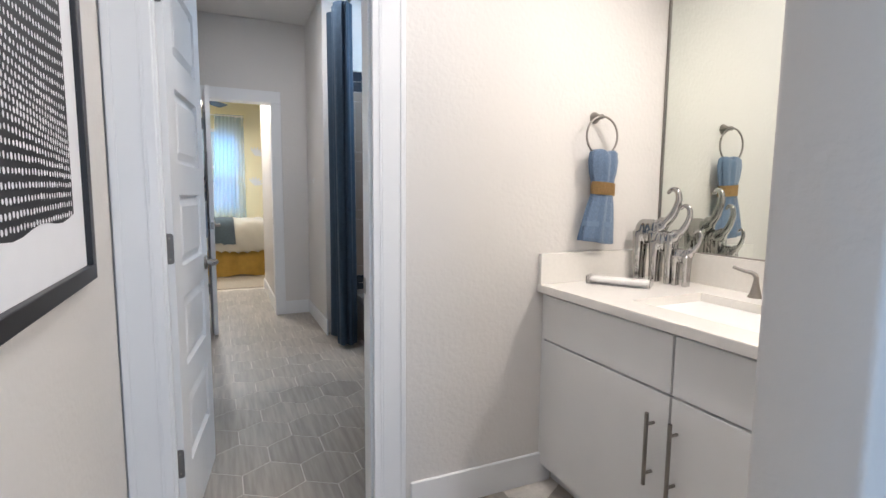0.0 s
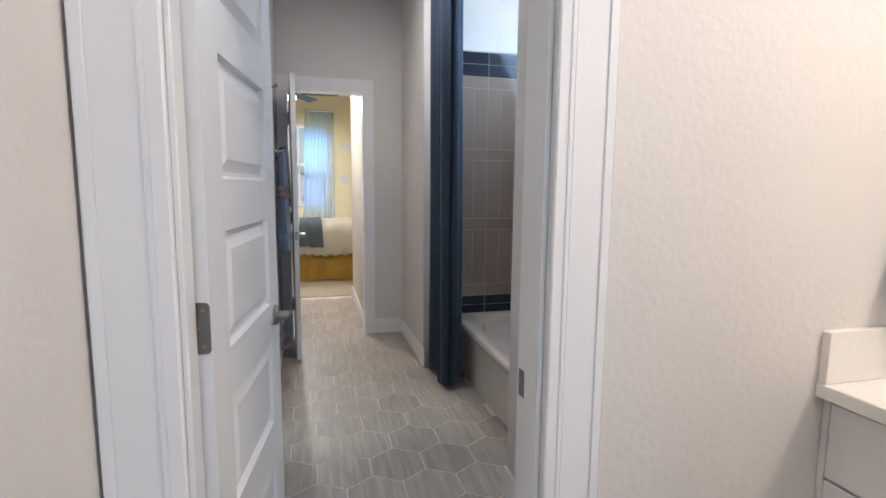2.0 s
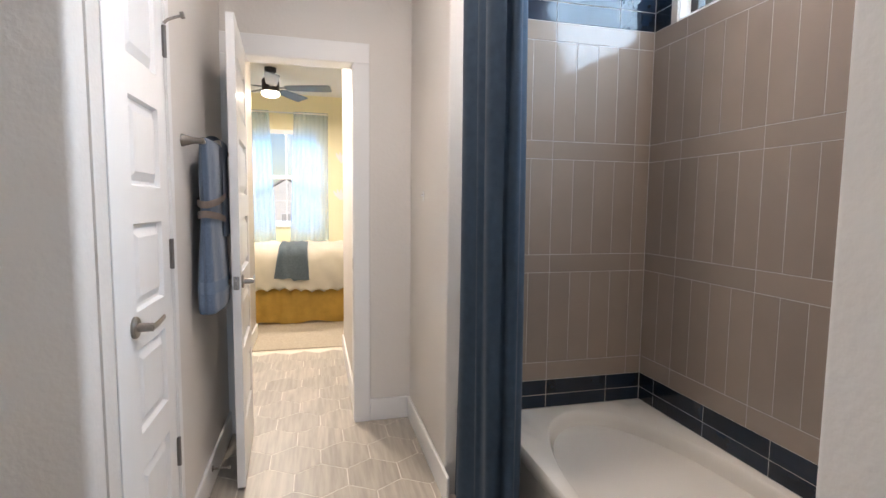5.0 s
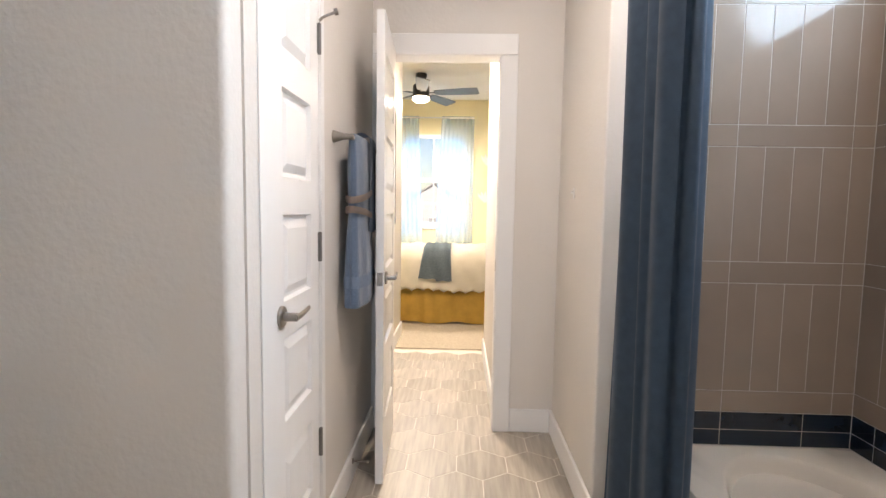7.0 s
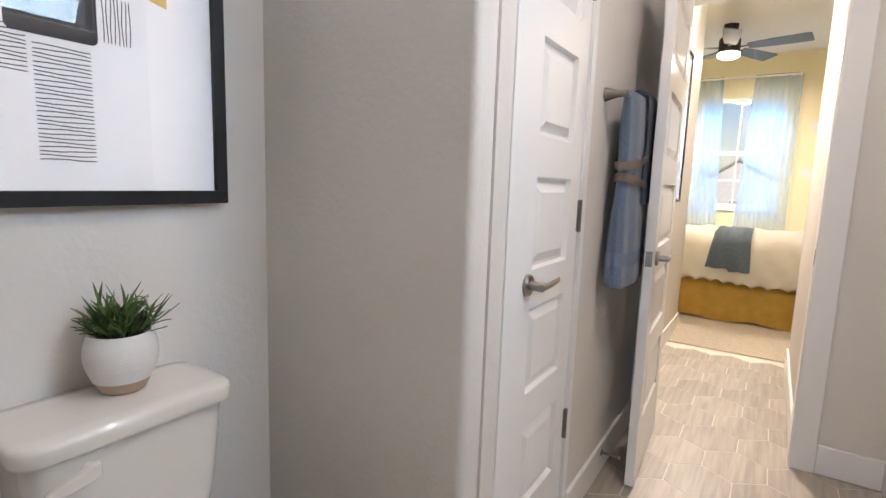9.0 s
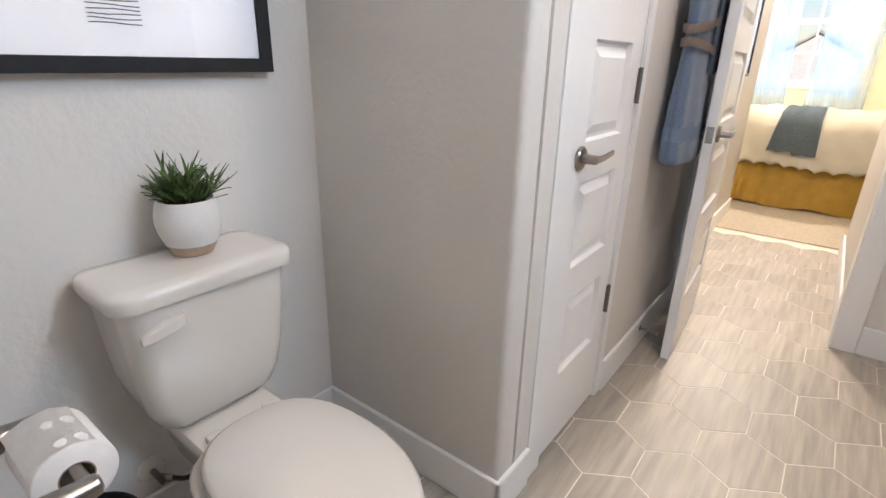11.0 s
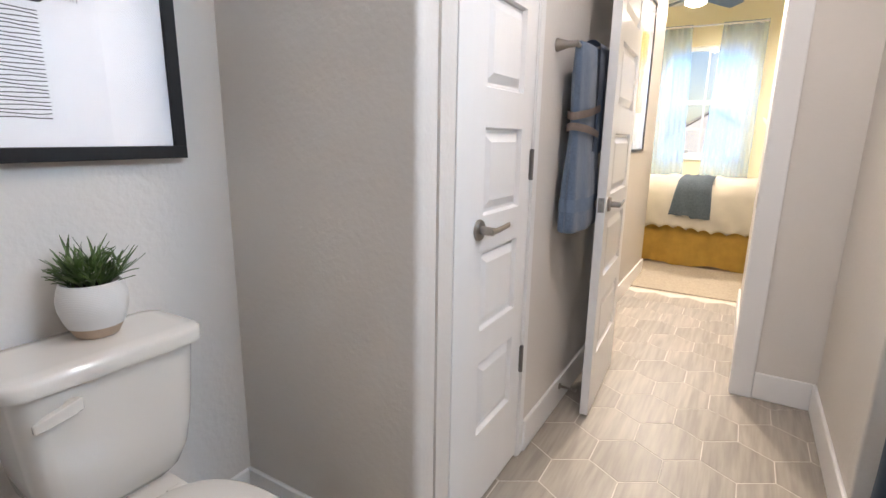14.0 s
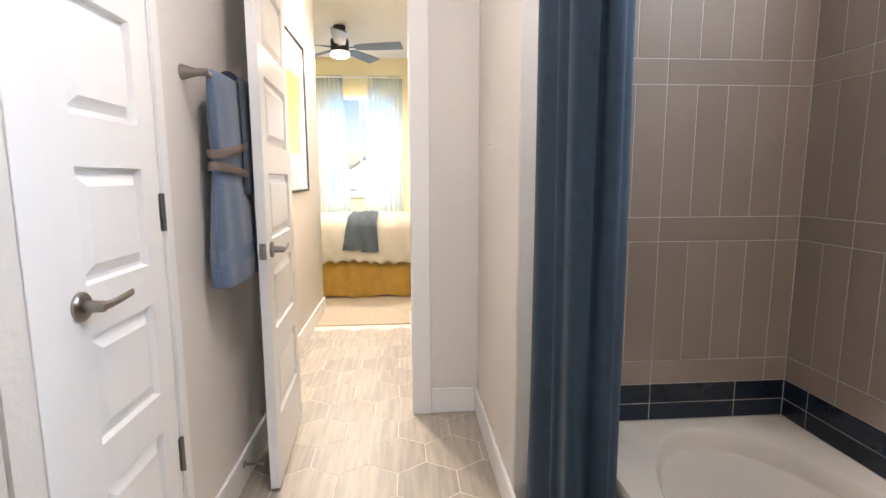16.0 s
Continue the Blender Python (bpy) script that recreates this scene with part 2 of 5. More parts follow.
def part(name, bm, mat, parent, label="", smooth=35, m=None):
    ob = new(name, mesh_of(name, bm, mat, smooth))
    ob.parent = parent
    if m is not None:
        ob.matrix_basis = m
    return tagged(ob, label)


def structure(name, bm, mat, label, category, smooth=35):
    return thing(name, bm, mat, label, category, kind="structure", smooth=smooth)


# ---- the shell ----
CEILING, XW, YF, XR = 2.88, -0.018, 3.60, 1.02      # ceiling, closet wall, far wall, wall beside the tub
YD, YDI = 0.04, 0.17                               # faces of the wall round the entrance door
AX, AY0, AY1 = -0.692, 0.945, 1.850                 # toilet alcove: back wall and its two sides
TX, TY0, TY1, TF = 2.01, 1.06, 2.725, 1.235         # tub alcove: side wall, ends, tub front
VX, LX = 2.04, -0.105                               # mirror wall, wall with the dotted picture
T = 0.115
Z0 = -0.03

structure("floor", box(((-0.9, -4.2, -0.10), (2.4, 5.20, -0.0008))), GROUT, "warm grey grout bed under the floor tiles", "floor")
structure("floor_bedroom", box(((-3.0, 5.20, -0.10), (4.2, 8.7, 0.0))), CARPET, "pale beige bedroom floor covering", "floor")
structure("ceiling", box(((-3.1, -4.2, CEILING), (4.3, 8.7, CEILING + 0.1))), CEIL, "smooth white painted ceiling", "ceiling")


def wall(name, *spans, mat=WALL, label="off-white painted wall with fine orange-peel texture", bevel=0.0):
    return structure(name, box(*spans, bevel=bevel, seg=3), mat, label, "wall")


H = CEILING
DT = 2.118       # head of the openings
# wall round the entrance door
EX0, EX1, JT = 0.018, 0.674, 0.019   # clear opening of the entrance door, jamb thickness
wall("wall_entrance", ((-0.9, YD, Z0), (EX0 - JT, YDI, H)), ((EX1 + JT, YD, Z0), (2.2, YDI, H)), ((EX0 - JT, YD, DT + JT), (EX1 + JT, YDI, H)))
wall("wall_vanity_left", ((LX - T, -4.1, Z0), (LX, YD, H)))
wall("wall_mirror", ((VX, -1.31, Z0), (VX + T, YD, H)))
wall("wall_hall_end", ((0.73, -1.31 - T, Z0), (VX + T, -1.31, H)), bevel=0.008)
wall("wall_hall_right", ((1.35, -4.1, Z0), (1.35 + T, -1.31 - T, H)))
wall("wall_hall_back", ((LX - T, -4.2, Z0), (0.0, -4.1, H)), ((0.9, -4.2, Z0), (1.35 + T, -4.1, H)), ((0.0, -4.2, 2.3), (0.9, -4.1, H)), ((0.0, -4.2, Z0), (0.9, -4.1, 0.6)))
# bathroom
wall("wall_alcove_near", ((AX - T, YDI, Z0), (XW, AY0, H)), bevel=0.012)
wall("wall_alcove_back", ((AX - T, AY0, Z0), (AX, AY1, H)))
wall("wall_alcove_far", ((AX - T, AY1, Z0), (XW, AY1 + 0.09, H)), bevel=0.019)
CY0, CY1 = 2.100, 2.548   # closet door opening
wall("wall_closet", ((XW - T, AY1 + 0.09, Z0), (XW, CY0 - JT, H)), ((XW - T, CY1 + JT, Z0), (XW, YF, H)), ((XW - T, CY0 - JT, DT + JT), (XW, CY1 + JT, H)))
wall("wall_closet_back", ((-0.85, AY1 + 0.09, Z0), (-0.75, YF, H)))
OX0, OX1 = 0.065, 0.679   # opening to the bedroom
wall("wall_far", ((XW - T, YF, Z0), (OX0 - JT, YF + T, H)), ((OX1 + JT, YF, Z0), (2.2, YF + T, H)), ((OX0 - JT, YF, DT + JT), (OX1 + JT, YF + T, H)))
wall("wall_tub_far", ((XR, TY1, Z0), (2.2, YF, H)), bevel=0.01)
wall("wall_tub_near", ((XR, YDI, Z0), (2.2, TY0, H)), bevel=0.01)
WY0, WY1, WZ0, WZ1 = 1.45, 2.565, 2.114, 2.74
wall("wall_tub_side", ((TX, TY0, Z0), (TX + T, TY1, WZ0)), ((TX, TY0, WZ1), (TX + T, TY1, H)), ((TX, TY0, WZ0), (TX + T, WY0, WZ1)), ((TX, WY1, WZ0), (TX + T, TY1, WZ1)))
# bedroom
BL, BR = -0.11, 0.70
LY, RY = 5.75, 5.14
YB = 8.40
wall("wall_bedroom_hall_left", ((BL - T, YF + T, Z0), (BL, LY, H)), bevel=0.01, label="cream painted wall of the bedroom passage")
wall("wall_bedroom_hall_right", ((BR, YF + T, Z0), (BR + T, RY, H)), bevel=0.01, label="cream painted wall end of the bedroom passage")
BW0, BW1, BZ0, BZ1 = -0.44, 0.54, 0.985, 2.38
wall("wall_window", ((-3.0, YB, Z0), (BW0, YB + 0.15, H)), ((BW1, YB, Z0), (4.2, YB + 0.15, H)), ((BW0, YB, Z0), (BW1, YB + 0.15, BZ0)), ((BW0, YB, BZ1), (BW1, YB + 0.15, H)), mat=YELLOW, label="yellow painted bedroom wall round the window")
wall("wall_bedroom_west", ((-3.1, LY - T, Z0), (-3.0, YB + 0.15, H)), ((-3.0, LY - T, Z0), (BL - T, LY, H)), mat=YELLOW, label="yellow painted bedroom wall")
wall("wall_bedroom_east", ((4.2, RY - T, Z0), (4.3, YB + 0.15, H)), ((BR + T, RY - T, Z0), (4.2, RY, H)), mat=YELLOW, label="yellow painted bedroom wall")


# ---- trim ----
def trim(name, *spans, bevel=0.003, label="white painted wood trim"):
    return structure(name, box(*spans, bevel=bevel), TRIM, label, "trim")


BH, BT = 0.135, 0.014


def baseboard(a, b):
    return structure("baseboard", box((a, b), bevel=0.004), TRIM, "white painted baseboard with eased top edge", "baseboard")


baseboard((XW, AY1 - BT, 0), (XW + BT, CY0 - 0.089, BH))
baseboard((AX, AY1 - BT, 0), (XW + BT, AY1, BH - 0.001))
baseboard((AX, AY0, 0), (AX + BT, AY1 - BT, BH))
baseboard((AX + BT, AY0, 0), (XW + BT, AY0 + BT, BH))
baseboard((XW, YDI + 0.02, 0), (XW + BT, AY0, BH - 0.001))
baseboard((XW, CY1 + 0.046, 0), (XW + BT, YF - 0.02, BH))
baseboard((OX1 + 0.097, YF - BT, 0), (XR - BT, YF, BH))
baseboard((XR - BT, TY1 - 0.09, 0), (XR, YF, BH - 0.001))
baseboard((XR - BT, YDI, 0), (XR, TY0, BH))
baseboard((0.815, YD - BT, 0), (1.46, YD, BH))
baseboard((LX, -4.0, 0), (LX + BT, YD - 0.02, BH))
baseboard((BL, YF + T + 0.02, 0), (BL + BT, LY, BH))
baseboard((BR - BT, YF + T + 0.02, 0), (BR, RY + BT, BH))
baseboard((BR, RY, 0), (4.2, RY + BT, BH - 0.001))
baseboard((-3.0, YB - BT, 0), (4.2, YB, BH))


def casing(name, axis, face, sign, lo, hi, head, width=0.097, depth=0.018, left=True, right=True):
    """Flat casing round an opening, on the wall face at face, standing out towards sign."""
    f0, f1 = sorted((face, face + sign * depth))

    def span(u0, u1, z0, z1, extra=0.0):
        g0, g1 = (f0 - extra, f1) if sign < 0 else (f0, f1 + extra)
        return ((u0, g0, z0), (u1, g1, z1)) if axis == "x" else ((g0, u0, z0), (g1, u1, z1))
    spans = []
    if left:
        spans.append(span(lo - width, lo, 0, head))
    if right:
        spans.append(span(hi, hi + width, 0, head))
    spans.append(span(lo - (width if left else 0), hi + (width if right else 0), head, head + width + 0.02, 0.002))
    return trim(name, *spans, label="flat white painted door casing")


def jamb(name, axis, a, b, lo, hi, head, t=0.019):
    """Lining of an opening between faces a and b of its wall, with a stop bead."""
    def span(u0, u1, z0, z1, f0=a, f1=b):
        return ((u0, f0, z0), (u1, f1, z1)) if axis == "x" else ((f0, u0, z0), (f1, u1, z1))
    return trim(name, span(lo - t, lo, 0, head + t), span(hi, hi + t, 0, head + t), span(lo, hi, head, head + t), bevel=0.001, label="white painted door jamb")


casing("trim_entrance", "x", YD, -1, EX0 + 0.004, EX1 - 0.004, DT - 0.004, width=0.122)
casing("trim_entrance_inside", "x", YDI, 1, EX0 - 0.004, EX1 + 0.004, DT + 0.004, left=False)
trim("trim_entrance_bead", *[((a, YD - 0.0205, 0), (a + 0.020, YD - 0.018, DT + 0.10)) for a in (EX0 - 0.116, EX1 + 0.096)], *[((a, YD - 0.0195, 0), (a + 0.010, YD - 0.018, DT - 0.004)) for a in (EX0 - 0.030, EX1 + 0.020)], bevel=0.002, label="raised bead along the entrance door casing")
jamb("jamb_entrance", "x", YD, YDI, EX0, EX1, DT)
trim("door_stop_entrance", ((EX1 - 0.011, YD + 0.012, 0), (EX1, YD + 0.046, DT)), ((EX0, YD + 0.012, 0), (EX0 + 0.011, YD + 0.046, DT)), ((EX0, YD + 0.012, DT - 0.011), (EX1, YD + 0.046, DT)), bevel=0.002, label="white door stop bead")
trim("trim_closet", ((XW, CY0 - 0.088, 0), (XW + 0.005, CY0 - 0.004, DT + 0.004)), ((XW, CY1 + 0.004, 0), (XW + 0.005, CY1 + 0.045, DT + 0.004)), ((XW, CY0 - 0.088, DT + 0.004), (XW + 0.007, CY1 + 0.045, DT + 0.09)), bevel=0.0012, label="flat white painted closet door casing")
jamb("jamb_closet", "y", XW - T, XW, CY0, CY1, DT)
casing("trim_far", "x", YF, -1, OX0 - 0.004, OX1 + 0.004, DT - 0.012, width=0.092)
jamb("jamb_far", "x", YF, YF + T, OX0, OX1, DT - 0.012)
casing("trim_far_bedroom", "x", YF + T, 1, OX0 - 0.004, OX1 + 0.004, DT - 0.012, width=0.02)


# ---- doors ----
def door_mesh(w, h, t, y0, st, bottom=0.268, rail=0.107, ph=0.250):
    """A slab with five raised panels on both faces; hinge edge at x = 0, faces at y0 and y0 + t."""
    top = h - bottom - 4 * rail - 5 * ph
    zs, panels = [0.0, bottom], []
    for k in range(5):
        panels.append(len(zs) - 1)
        zs.append(zs[-1] + ph)
        zs.append(zs[-1] + (rail if k < 4 else top))
    xs = [0, st, w - st, w]
    bm = bmesh.new()
    grids = []
    for y in (y0, y0 + t):
        g = [[bm.verts.new((x, y, z)) for x in xs] for z in zs]
        grids.append(g)
        for i in range(len(zs) - 1):
            for j in range(3):
                loop = (g[i][j], g[i][j + 1], g[i + 1][j + 1], g[i + 1][j])
                f = bm.faces.new(loop if y == y0 else loop[::-1])
                f.tag = i in panels and j == 1
    a, b = grids
    for j in range(3):
        bm.faces.new((a[0][j], b[0][j], b[0][j + 1], a[0][j + 1]))
        bm.faces.new((a[-1][j], a[-1][j + 1], b[-1][j + 1], b[-1][j]))
    for i in range(len(zs) - 1):
        bm.faces.new((a[i][0], a[i + 1][0], b[i + 1][0], b[i][0]))
        bm.faces.new((a[i][3], b[i][3], b[i + 1][3], a[i + 1][3]))
    fs = [f for f in bm.faces if f.tag]
    bm.normal_update()
    for thick, depth in ((0.006, -0.015), (0.009, 0.0), (0.026, 0.013)):
        bmesh.ops.inset_individual(bm, faces=fs, thickness=thick, depth=depth, use_even_offset=True)
    return bm


def lever_handle(parent, x, y, z, out, toward):
    """Rose and lever on the face at y, standing out along out; the lever points along x by toward."""
    rose = part("rose", add_lathe(bmesh.new(), [(0.031, 0), (0.031, 0.006), (0.027, 0.010), (0.013, 0.011), (0.012, 0.048)], 28), NICKEL, parent, "round brushed nickel rose", m=Matrix.Translation((x, y, z)) @ Euler((radians(-90 if out > 0 else 90), 0, 0)).to_matrix().to_4x4())
    bm = bmesh.new()
    pts = spline([(-0.010 * toward, 0.046 * out, 0), (0.018 * toward, 0.048 * out, 0), (0.055 * toward, 0.048 * out, 0.001), (0.114 * toward, 0.046 * out, 0.005)], 5)
    rings = []
    for i, p in enumerate(pts):
        u = i / (len(pts) - 1)
        hz, hy = 0.0095 - 0.0015 * u, 0.0075 - 0.0035 * u
        rings.append([p + Vector((0, hy * math.cos(a), hz * math.sin(a))) for a in [2 * math.pi * k / 12 for k in range(12)]])
    add_rings(bm, rings)
    part("lever", bm, NICKEL, parent, "brushed nickel lever", m=Matrix.Translation((x, y, z)))
    return rose


def hinge_part(parent, x, y, z, sx, sy):
    """A butt hinge: a round-cornered leaf with screws on the door's edge, its knuckle and the jamb's leaf."""
    def leaf(ya, yb, xa, xb):
        yc, r, out = (ya + yb) / 2, 0.009, []
        hy = abs(yb - ya) / 2
        for cy, cz, a0 in ((hy - r, 0.05 - r, 0), (-hy + r, 0.05 - r, 90), (-hy + r, -0.05 + r, 180), (hy - r, -0.05 + r, 270)):
            for k in range(5):
                a = radians(a0 + 22.5 * k)
                out.append((yc + cy + r * math.cos(a), z + cz + r * math.sin(a)))
        bm = bmesh.new()
        add_rings(bm, [[Vector((xx, py, pz)) for py, pz in out] for xx in (xa, xb)])
        return bm
    h = part("hinge", leaf(y, y + sy * 0.034, x - 0.0005, x + sx * 0.0025), HINGE, parent, "satin nickel hinge")
    k = bmesh.new()
    add_tube(k, [(x + sx * 0.006, y - sy * 0.003, z - 0.052), (x + sx * 0.006, y - sy * 0.003, z + 0.052)], 0.0068, 12)
    part("knuckle", k, HINGE, h)
    part("jamb_leaf", box(((x + sx * 0.030, y - sy * 0.0015, z - 0.05), (x + sx * 0.006, y + sy * 0.001, z + 0.05)) if sx > 0 else ((x - 0.030, min(y - sy * 0.0015, y + sy * 0.001), z - 0.05), (x - 0.006, max(y - sy * 0.0015, y + sy * 0.001), z + 0.05))), HINGE, h)
    for dz, dy in ((-0.035, 0.022), (0.0, 0.012), (0.035, 0.022)):
        k = bmesh.new()
        add_tube(k, [(x + sx * 0.002, y + sy * dy, z + dz), (x + sx * 0.0032, y + sy * dy, z + dz)], 0.0034, 10)
        part("screw", k, NICKEL, h)
    return h


def door(name, w, h, y0, m, label, levers, hinges=(0.30, 1.04, 1.86), hinge_y=0.0, hinge_sy=-1, plates=True, lever_z=0.945, st=0.088, **panels):
    t = 0.035
    d = tagged(new(name, mesh_of(name, door_mesh(w, h, t, y0, st, **panels), DOORP, 20)), label, "door", kind="structure")
    d.matrix_world = m
    for out in levers:
        lever_handle(d, w - 0.062, y0 + (t if out > 0 else 0), lever_z, out, -1)
    for z in hinges:
        hinge_part(d, 0.0, hinge_y, z, -1, hinge_sy)
    if plates:
        part("latch_plate", box(((w, y0 + 0.005, lever_z - 0.03), (w + 0.0015, y0 + t - 0.005, lever_z + 0.03)), bevel=0.0005), NICKEL, d, "nickel latch plate")
        for dz in (-0.023, 0.023):
            k = bmesh.new()
            add_tube(k, [(w + 0.001, y0 + t / 2, lever_z + dz), (w + 0.0022, y0 + t / 2, lever_z + dz)], 0.0036, 10)
            part("screw", k, HINGE, d)
        part("latch_bolt", box(((w, y0 + 0.011, lever_z - 0.010), (w + 0.009, y0 + t - 0.012, lever_z + 0.011)), bevel=0.002), NICKEL, d)
    return d


DH = 2.10
door("door_entrance", 0.620, DH, -0.035, pose(EX0 - 0.010, YDI + 0.008, 0.012, 0, 0, 82.3), "white five-panel wooden door standing open into the bathroom", (-1, 1), lever_z=0.922, st=0.112, bottom=0.252, rail=0.108, ph=0.249)
door("door_bedroom", 0.606, DH, 0.0, pose(OX0 + 0.010, YF - 0.020, 0.012, 0, 0, -86.8), "white five-panel wooden door standing open into the bathroom passage", (-1, 1), hinge_y=0.0, hinge_sy=1)
closet = door("door_closet", CY1 - CY0 - 0.006, DH, -0.035, pose(XW - 0.004, CY1 - 0.003, 0.018, 0, 0, -90), "closed white five-panel linen closet door with lever handle", (1,), hinges=(), plates=False)
for z in (0.40, 1.115, 1.83):
    hp = part("hinge", box(((-0.010, -0.002, z - 0.05), (0.012, 0.0015, z + 0.05)), bevel=0.0008), HINGE, closet, "satin nickel hinge")
    kb = bmesh.new()
    add_tube(kb, [(0.002, 0.006, z - 0.052), (0.002, 0.006, z + 0.052)], 0.0065, 10)
    part("knuckle", kb, HINGE, hp)
# hinge-pin stop on the closet's top hinge
kb = bmesh.new()
add_tube(kb, spline([(0.0, 0.006, 1.89), (-0.004, 0.02, 1.905), (-0.008, 0.060, 1.922)], 5), 0.0050, 8)
add_tube(kb, [(-0.008, 0.056, 1.922), (-0.008, 0.068, 1.925)], 0.0115, 12)
part("pin_stop", kb, NICKEL, closet, "nickel hinge-pin door stop")
# strike plates on the jambs
sp = structure("strike_plate", box(((EX1 - 0.0015, YDI - 0.030, 0.862), (EX1, YDI - 0.003, 0.922)), bevel=0.0005), NICKEL, "nickel strike plate set in the door jamb", "plate")
structure("strike_plate", box(((OX1 - 0.0015, YF + 0.012, 0.92), (OX1, YF + 0.042, 0.99)), bevel=0.0005), NICKEL, "nickel strike plate set in the door jamb", "plate")


# ---- tub alcove ----
def tub():
    n, z = 72, 0.372
    x0, x1, y0, y1 = TF, TX - 0.004, TY0 + 0.004, TY1 - 0.008
    cx, cy = (x0 + x1) / 2 + 0.005, (y0 + y1) / 2

    def rect(inset, zz):
        out = []
        for k in range(n):
            a = 2 * math.pi * k / n
            hx, hy = (x1 - x0) / 2 - inset, (y1 - y0) / 2 - inset
            c, s = math.cos(a), math.sin(a)
            f = 1 / max(abs(c) / hx, abs(s) / hy)
            out.append(Vector(((x0 + x1) / 2 + f * c, cy + f * s, zz)))
        return out

    def oval(hx, hy, zz, dy=0.0):
        out = []
        for k in range(n):
            a = math.atan2(math.sin(2 * math.pi * k / n) , math.cos(2 * math.pi * k / n))
            c, s = math.cos(a), math.sin(a)
            f = 1 / (abs(c / hx) ** 2.1 + abs(s / hy) ** 2.1) ** (1 / 2.1)
            out.append(Vector((cx + f * c, cy + dy + f * s, zz)))
        return out
    HY = (y1 - y0) / 2 - 0.040
    t = empty("bathtub", Matrix.Identity(4), "white alcove bathtub with an oval basin", "bathtub")
    bm = bmesh.new()
    add_rings(bm, [rect(0.014, 0.31), rect(0.0, 0.325), rect(0.0, z - 0.012), rect(0.010, z), oval(0.340, HY - 0.02, z)] + [oval(0.340 - 0.30 * q, HY - 0.02 - (HY - 0.12) * q * (0.62 + 0.38 * q), z - d) for q, d in ((0.012, 0.003), (0.03, 0.012), (0.05, 0.030), (0.08, 0.065), (0.12, 0.110), (0.17, 0.160), (0.24, 0.210), (0.33, 0.250), (0.45, 0.280), (0.60, 0.298), (0.80, 0.307), (1.0, 0.310))])
    part("basin", bm, TUBW, t, smooth=50)
    part("apron", box(((x0 + 0.016, y0, 0.002), (x0 + 0.03, y1, 0.32)), bevel=0.004), TUBW, t)
    return t


tub()


def tile_mesh(name, w, h, mat, d=0.008):
    """A glazed tile lying against x-z with its face towards -y, with a small eased edge."""
    bm = bmesh.new()
    e = 0.0009
    def ring(i, y):
        return [Vector((i, y, i)), Vector((w - i, y, i)), Vector((w - i, y, h - i)), Vector((i, y, h - i))]
    add_rings(bm, [ring(0, 0), ring(0, -d + e), ring(e, -d)])
    return mesh_of(name, bm, mat)


TILES = {}


def lay_tile(parent, m, w, h, mat, name="tile"):
    key = (round(w, 3), round(h, 3), mat.name)
    if key not in TILES:
        TILES[key] = tile_mesh(name, w, h, mat)
    ob = new(name, TILES[key])
    ob.parent = parent
    ob.matrix_basis = m
    return ob


ROWS = [(0.374, 0.437, "d"), (0.437, 0.508, "d"), (0.508, 0.592, "h"), (0.592, 1.010, "v"), (1.010, 1.092, "h"), (1.092, 1.520, "v"), (1.520, 1.600, "h"), (1.600, 2.030, "v"), (2.030, 2.112, "h"), (2.112, 2.198, "d"), (2.198, 2.282, "d")]


def tiled(parent, length, first, place, skip=None):
    """Rows of tiles along a wall; first is the place of one long joint; place(u) gives the pose of a tile whose corner is u along."""
    g = 0.0026
    for z0, z1, kind in ROWS:
        pitch = 0.104 if kind == "v" else (0.312 if kind == "d" else 0.416)
        off = first + (0.104 if kind == "h" else 0.0)
        cuts = sorted({0.0, length} | {u for k in range(-40, 60) if 0.02 < (u := off + k * pitch) < length - 0.012})
        for a, b in zip(cuts, cuts[1:]):
            if skip and skip(a, b, z0, z1):
                continue
            lay_tile(parent, place(a + g / 2, z0 + g / 2), b - a - g, z1 - z0 - g, NAVY if kind == "d" else TAUPE)


back = structure("tile_wall_back", box(((TF - 0.02, TY1 - 0.0150, 0.36), (TX, TY1 - 0.004, 2.29))), WGROUT, "pale grout bed of the tiled end wall over the tub", "wall")
side = structure("tile_wall_side", box(((TX - 0.0150, TY0, 0.36), (TX - 0.004, TY1 - 0.015, WZ0 - 0.002)), ((TX - 0.0150, TY0, WZ0 - 0.002), (TX - 0.004, WY0, 2.29)), ((TX - 0.0150, WY1, WZ0 - 0.002), (TX - 0.004, TY1 - 0.015, 2.29))), WGROUT, "pale grout bed of the long tiled wall over the tub", "wall")
near = structure("tile_wall_near", box(((TF - 0.02, TY0 + 0.004, 0.36), (TX - 0.015, TY0 + 0.015, 2.29))), WGROUT, "pale grout bed of the tiled tub wall by the door", "wall")
tiled(back, TX - 0.016 - (TF - 0.02), 1.811 - (TF - 0.02), lambda u, z: pose(TF - 0.02 + u, TY1 - 0.008, z))
tiled(side, TY1 - 0.016 - TY0, TY1 - 0.016 - 2.602, lambda u, z: pose(TX - 0.008, TY1 - 0.016 - u, z, 0, 0, -90), skip=lambda a, b, z0, z1: z1 > WZ0 + 0.01 and TY1 - 0.016 - b < WY1 and TY1 - 0.016 - a > WY0)
tiled(near, TX - 0.016 - (TF - 0.02), 0.20, lambda u, z: pose(TX - 0.016 - u, TY0 + 0.008, z, 0, 0, 180))
